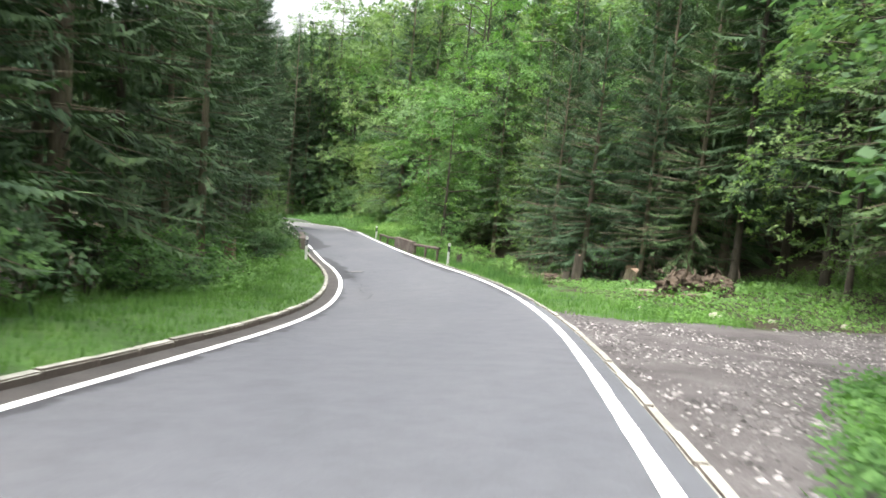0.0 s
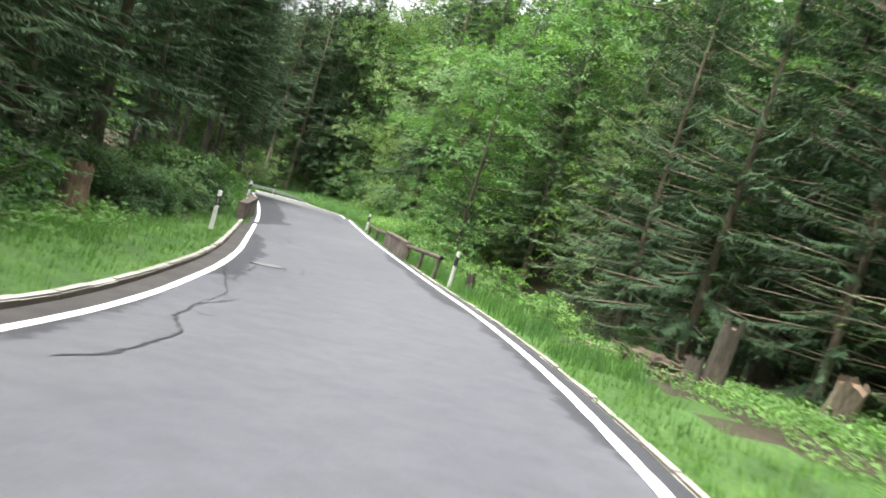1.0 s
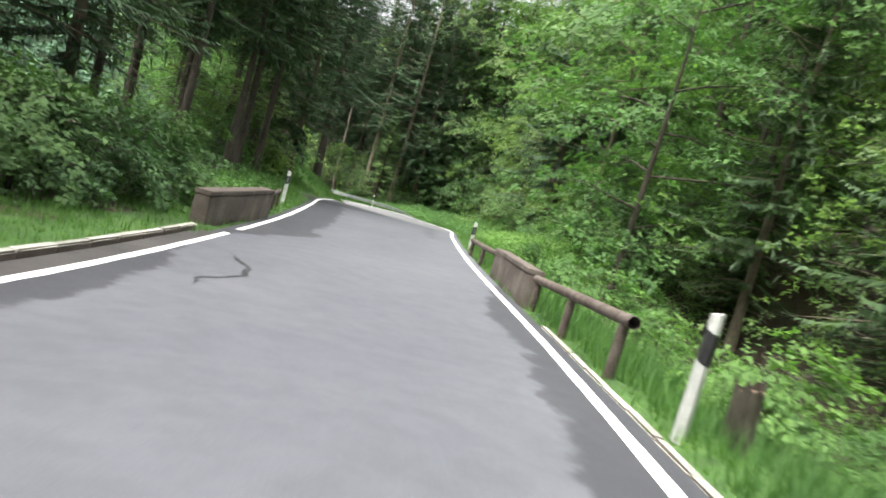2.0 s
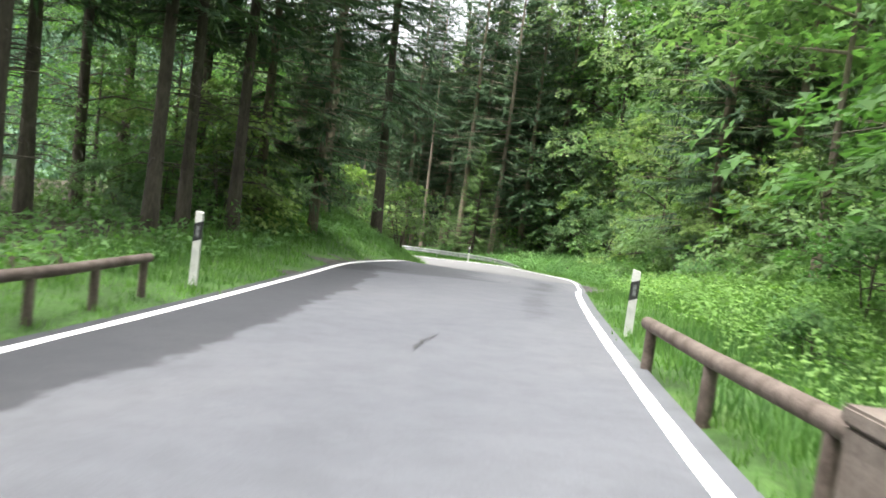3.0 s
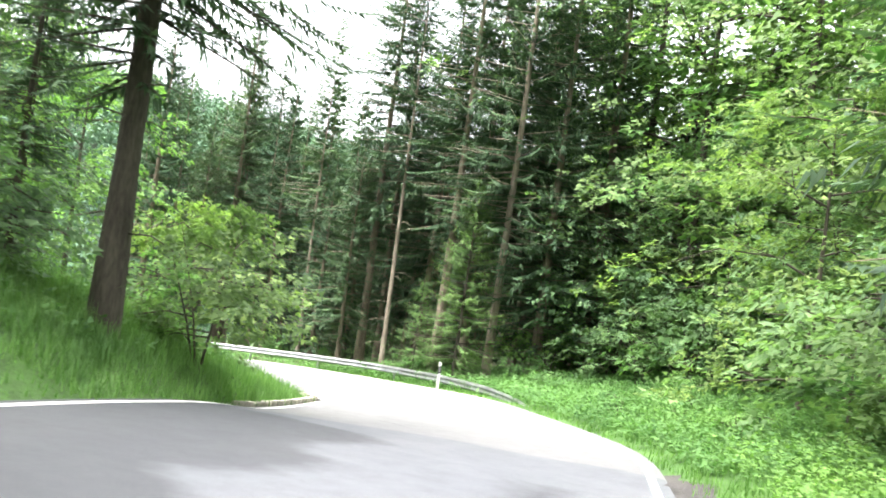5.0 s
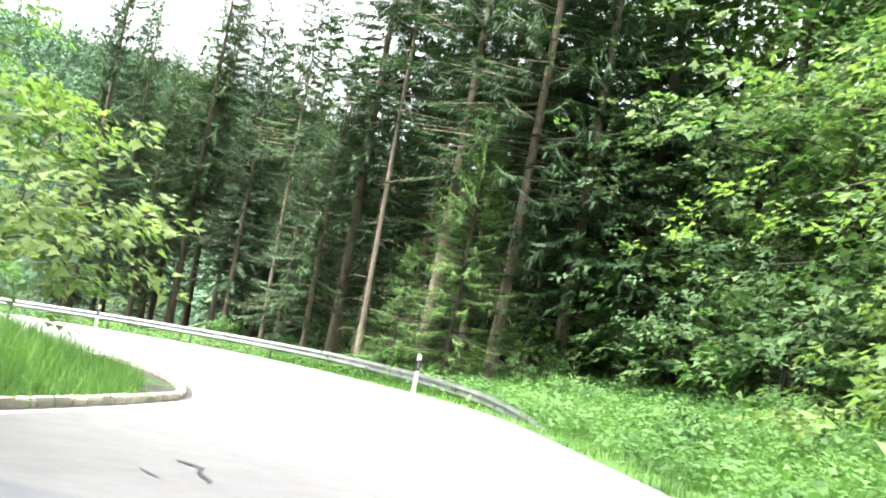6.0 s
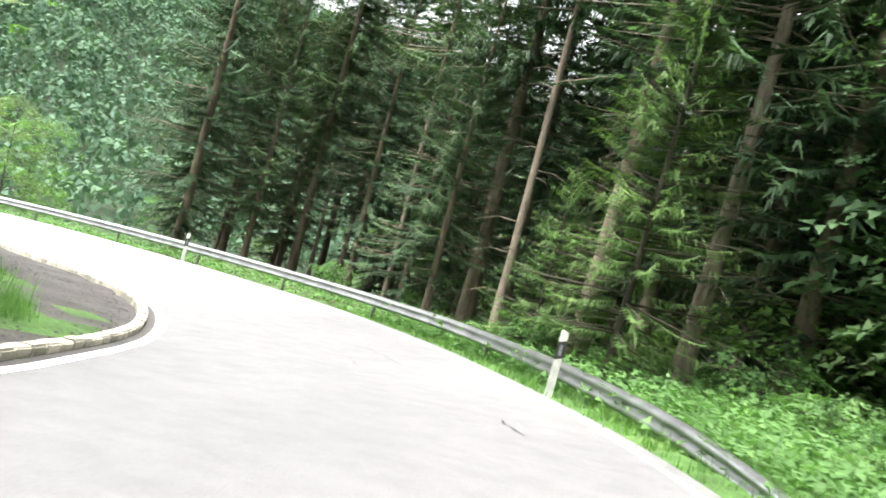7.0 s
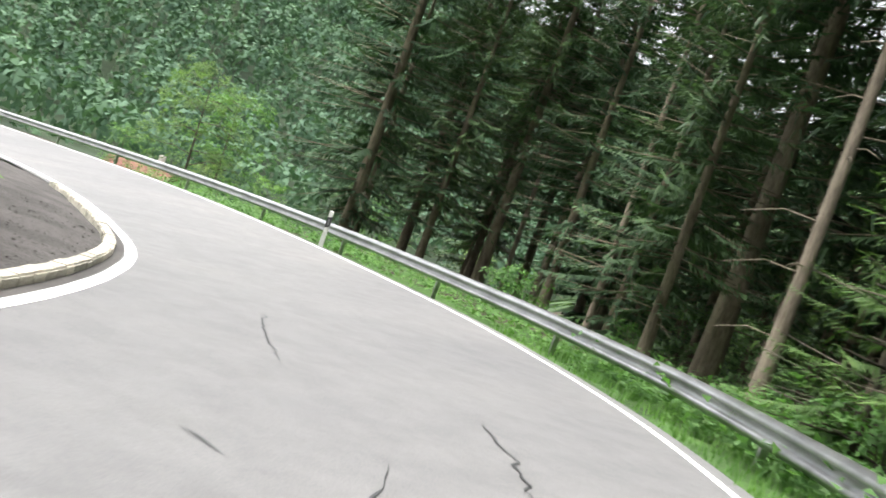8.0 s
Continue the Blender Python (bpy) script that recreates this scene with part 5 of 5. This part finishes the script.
def wooden_rail(pts, r_, label, posts, h=0.5):
    """A round timber rail on short posts through ground points."""
    ob = thing("wooden_rail", Matrix.Translation(pts[0]), label, "railing", "wooden rails")
    o = Vector(pts[0])
    line = [Vector(p) - o + Vector((0, 0, h)) for p in pts]
    v, f = tube(line, [r_] * len(line), 10)
    caps = part_mesh("rail", quad_mesh("rail", v, f, M_TIMBER, True), ob)
    a, b = line[0], line[-1]
    for q in range(posts):
        c = a.lerp(b, (q + 0.12) / (posts - 0.76))
        v, f = tube([c + Vector((0, 0, -h - 0.3)), c + Vector((0, 0, -h * 0.5)), c + Vector((0, 0, -r_ * 0.4))], [r_ * 0.85] * 3, 8)
        part_mesh("rail_post", quad_mesh("rail_post", v, f, M_TIMBER, True), ob)
    return ob


wooden_rail([(0.42, 39.95, -4.45), (-0.35, 42.9, -4.75), (-1.1, 45.8, -5.05)], 0.075, "weathered round timber rail on short posts", 3)
wooden_rail([(-2.45, 50.8, -5.4), (-3.2, 53.2, -5.58), (-3.92, 55.6, -5.74)], 0.07, "weathered round timber rail on short posts", 3)
wooden_rail([(-8.75, 51.0, -5.75), (-9.4, 53.0, -5.88), (-10.1, 55.2, -5.98)], 0.06, "weathered round timber rail on short posts", 4)


# ---- guard rail ----
def guard_rail():
    s0, s1 = ST[station_at(-15.9, 94.2)], ST[station(19.3)]
    ob = thing("guard_rail", Matrix(), "galvanised steel guard rail along the outside of the bend", "guard rail")
    prof = [(0.0, 0.155), (0.03, 0.14), (0.055, 0.115), (0.08, 0.1), (0.08, 0.065), (0.055, 0.045), (0.012, 0.02), (0.012, -0.02), (0.055, -0.045), (0.08, -0.065), (0.08, -0.1), (0.055, -0.115), (0.03, -0.14), (0.0, -0.155)]
    prof = prof + [(a - 0.008, b) for a, b in prof[::-1]]
    rows = []
    s_ = s0
    while s_ < s1:
        rows.append(s_)
        s_ += 0.5
    vs = []
    for s_ in rows:
        j = int(round(s_ / 0.5))
        lat = ROAD[j, 3] + 0.85
        mid_h = float(np.interp(s_ - s0, (0, 1, 2, 3, 4.5, 7, 12, 22), (-0.15, 0.0, 0.08, 0.15, 0.22, 0.32, 0.45, 0.5)))
        drop = max(0.0, 1 - (s_ - s0) / 4)
        for a, b in prof:
            p = on_road(j, lat - a, mid_h + b * (1 - 0.3 * drop))
            p.z += (ground_at(*on_road(j, lat)[:2]) - on_road(j, lat).z) * 0.6
            vs.append(p)
    m_ = len(prof)
    f = [(r * m_ + c, r * m_ + (c + 1) % m_, (r + 1) * m_ + (c + 1) % m_, (r + 1) * m_ + c) for r in range(len(rows) - 1) for c in range(m_)]
    part_mesh("beam", quad_mesh("beam", np.array([v[:] for v in vs]), f, M_STEEL, True), ob)
    s_ = ST[station_at(-20.9, 98.5)] - 4.4
    while s_ < s1 - 1:
        if s_ > s0 + 4:
            j = int(round(s_ / 0.5))
            lat = ROAD[j, 3] + 0.95
            p = on_road(j, lat)
            g = ground_at(p.x, p.y)
            top = p.z + 0.1 + (g - p.z) * 0.6 + float(np.interp(s_ - s0, (0, 1, 2, 3, 4.5, 7, 12, 22), (-0.15, 0.0, 0.08, 0.15, 0.22, 0.32, 0.45, 0.5)))
            t = TAN[j]
            bm = bmesh.new()
            m = Matrix.Translation((p.x, p.y, (g - 0.3 + top) / 2)) @ Matrix.Rotation(math.atan2(t[1], t[0]), 4, 'Z')
            box(bm, (0.055, 0.006, top - g + 0.3), m @ Matrix.Translation((0, 0.04, 0)))
            box(bm, (0.006, 0.08, top - g + 0.3), m @ Matrix.Translation((-0.0275, 0, 0)))
            box(bm, (0.055, 0.006, top - g + 0.3), m @ Matrix.Translation((0, -0.04, 0)))
            part("rail_post", bm, M_STEEL, ob)
        s_ += 4.4
    return ob


guard_rail()


# ---- stumps and fallen wood ----
def stump(x, y, h, r_, seed, mat, label, lean=0.0):
    rr = random.Random(seed)
    ob = thing("tree_stump", pose(x, y, ground_at(x, y) - 0.1, 0, lean, rr.uniform(0, 360)), label, "tree stump")
    n_, rings = 16, 6
    vs = []
    for k in range(rings + 1):
        t = k / rings
        for j in range(n_):
            a = 6.283 * j / n_
            rad = r_ * (1 + 0.45 * (1 - t) ** 3) * (1 + 0.12 * math.sin(3 * a + seed) + rr.uniform(-0.05, 0.05))
            zz = h * t + (rr.uniform(-0.05, 0.16) * h if k == rings else 0)
            vs.append((rad * math.cos(a), rad * math.sin(a), zz))
    f = [(k * n_ + j, k * n_ + (j + 1) % n_, (k + 1) * n_ + (j + 1) % n_, (k + 1) * n_ + j) for k in range(rings) for j in range(n_)]
    part_mesh("stump_body", quad_mesh("stump_body", vs, f, mat), ob)
    bm = bmesh.new()
    ring = [bm.verts.new((v[0] * 0.97, v[1] * 0.97, h * 0.97 + rr.uniform(-0.03, 0.03))) for v in vs[-n_:]]
    bm.faces.new(ring)
    part("cut_face", bm, M_WOOD, ob, "broken pale wood")
    return ob


stump(-9.45, 35.95, 1.42, 0.36, 1, M_WOOD, "tall sawn brown tree stump at the forest edge")
stump(5.65, 28.1, 1.35, 0.17, 2, M_BARK_DARK, "tall broken tree stump among roots and ferns", 3)
stump(7.65, 27.7, 0.95, 0.24, 3, M_BARK, "leaning rotten tree stump in the grass", -14)
stump(5.3, 27.9, 0.62, 0.14, 4, M_BARK_DARK, "splintered tree stump beside dead branches", 8)
stump(1.5, 38.5, 0.7, 0.13, 5, M_BARK_DARK, "old stump in the grass behind a marker post", 6)


def root_plate(x, y, size, seed):
    """An upturned root plate with broken roots."""
    rr = random.Random(seed)
    g = ground_at(x, y)
    ob = thing("root_plate", pose(x, y, g, 0, 0, rr.uniform(0, 360)), "upturned root plate with brown soil and broken roots", "root plate")
    bm = bmesh.new()
    bmesh.ops.create_icosphere(bm, subdivisions=4, radius=1.0)
    for v in bm.verts:
        n_ = noise.fractal(v.co * 2.0 + Vector((seed, 0, 0)), 1.0, 2.0, 4) + 0.5 * noise.noise(v.co * 9.0)
        v.co = Vector((v.co.x * size, v.co.y * size * 0.45, v.co.z * size * 0.4)) * (1 + 0.4 * n_)
        v.co.z += size * 0.22
    part("soil", bm, M_ROOT, ob)
    for _ in range(44):
        p = np.array([rr.uniform(-1, 1) * size, rr.uniform(-0.5, 0.5) * size, rr.uniform(0.0, 0.6) * size])
        a = rr.uniform(0, 6.28)
        d = np.array([math.cos(a), math.sin(a) * 0.6, rr.uniform(-0.5, 0.7)])
        L = rr.uniform(0.35, 1.0) * size
        line = [p]
        for _ in range(4):
            d = unit(d + np.array([rr.uniform(-0.8, 0.8), rr.uniform(-0.8, 0.8), rr.uniform(-0.8, 0.5)]))
            line.append(line[-1] + d * L / 4)
        r_ = rr.uniform(0.012, 0.04)
        v, f = tube(line, [r_, r_ * 0.85, r_ * 0.65, r_ * 0.4, 0.004], 5)
        part_mesh("root", quad_mesh("root", v, f, M_ROOT, True), ob)
    return ob


M_ROOT = two_scale("old_root", [(0.3, (0.04, 0.03, 0.022)), (0.6, (0.1, 0.076, 0.055))], 4.0, 25.0, 0.95, 0.6, 0.8, 0.01)
root_plate(7.9, 21.8, 1.1, 1)
root_plate(9.2, 22.6, 0.9, 4)
root_plate(4.9, 28.8, 0.6, 2)
root_plate(5.6, 33.0, 0.65, 3)


def fallen_branch(a, b, r_, seed, mat=M_BARK_PALE):
    rr = random.Random(seed)
    a, b = Vector((a[0], a[1], ground_at(*a) + 0.12)), Vector((b[0], b[1], ground_at(*b) + 0.2))
    ob = thing("fallen_branch", Matrix.Translation(a), "bare fallen branch lying at the forest edge", "branch")
    d = b - a
    pts = [d * u + Vector((rr.uniform(-1, 1), rr.uniform(-1, 1), rr.uniform(-0.3, 0.6))) * 0.07 for u in (0, 0.2, 0.4, 0.6, 0.8, 1)]
    pieces = [tube(pts, [r_ * (1 - 0.13 * k) for k in range(6)], 7)]
    for k in range(1, 5):
        q = pts[k]
        e = Vector((rr.uniform(-1, 1), rr.uniform(-1, 1), rr.uniform(0, 0.8))) * 0.5
        pieces.append(tube([q, q + e * 0.6, q + e], [r_ * 0.4, r_ * 0.25, 0.004], 5))
    v, f = joined(pieces)
    part_mesh("wood", quad_mesh("wood", v, f, mat, True), ob)


fallen_branch((4.4, 28.4), (5.2, 29.8), 0.05, 2, M_BARK_PALE)
fallen_branch((4.0, 30.8), (4.8, 29.2), 0.035, 1, M_BARK_PALE)
fallen_branch((4.9, 28.4), (5.9, 27.6), 0.03, 6, M_BARK_PALE)
fallen_branch((-9.9, 26.6), (-6.8, 28.4), 0.07, 3, M_BARK_PALE)
fallen_branch((6.4, 22.8), (8.0, 20.0), 0.07, 4, M_BARK_PALE)
fallen_branch((6.2, 20.6), (8.8, 19.6), 0.05, 7, M_ROOT)
fallen_branch((4.3, 35.4), (5.6, 33.4), 0.035, 5, M_BARK_PALE)
fallen_branch((3.6, 35.6), (4.9, 33.2), 0.04, 8, M_ROOT)
fallen_branch((4.6, 31.4), (6.2, 31.0), 0.03, 9, M_ROOT)


def loose_stone(x, y, r_, seed):
    """A rounded pale stone lying on the ground."""
    ob = thing("stone", Matrix.Translation((x, y, ground_at(x, y))), "pale rounded stone at the edge of the lay-by", "stone")
    bm = bmesh.new()
    bmesh.ops.create_icosphere(bm, subdivisions=3, radius=1.0)
    for v in bm.verts:
        n_ = noise.fractal(v.co * 1.3 + Vector((seed, 0, 0)), 1.0, 2.0, 3)
        v.co = Vector((v.co.x, v.co.y * 0.75, v.co.z * 0.55)) * r_ * (1 + 0.25 * n_) + Vector((0, 0, r_ * 0.3))
    part("stone_body", bm, M_STONE, ob, smooth=True)
    return ob


for x, y, r_, seed in ((7.2, 16.6, 0.16, 1), (8.4, 16.2, 0.09, 2), (5.7, 17.8, 0.08, 3), (9.9, 15.8, 0.1, 4)):
    loose_stone(x, y, r_, seed)


# ---- house in the valley ----
def house(x, y, z, turn):
    ob = thing("house", pose(x, y, z, 0, 0, turn), "house with a red-brown tiled gable roof in the valley", "house")
    bm = bmesh.new()
    box(bm, (7.6, 7.0, 5.4), Matrix.Translation((0, 0, 2.7)), 0.03)
    part("wall", bm, M_PLASTER, ob)
    for s_ in (1, -1):
        bm = bmesh.new()
        box(bm, (8.4, 4.9, 0.22), Matrix.Translation((0, s_ * 2.0, 6.6)) @ Matrix.Rotation(radians(-38 * s_), 4, 'X'), 0.03)
        part("roof_side", bm, M_ROOF, ob, "red-brown tiled roof slope")
    bm = bmesh.new()
    box(bm, (0.6, 0.6, 2.0), Matrix.Translation((1.6, 0.4, 8.4)), 0.03)
    part("chimney", bm, M_PLASTER, ob, "pale chimney")
    return ob


hd = Vector((-math.sin(radians(72.6)), math.cos(radians(72.6)), 0)) * 105
house(-19.8 + hd.x, 95.3 + hd.y, -27.0, 42)
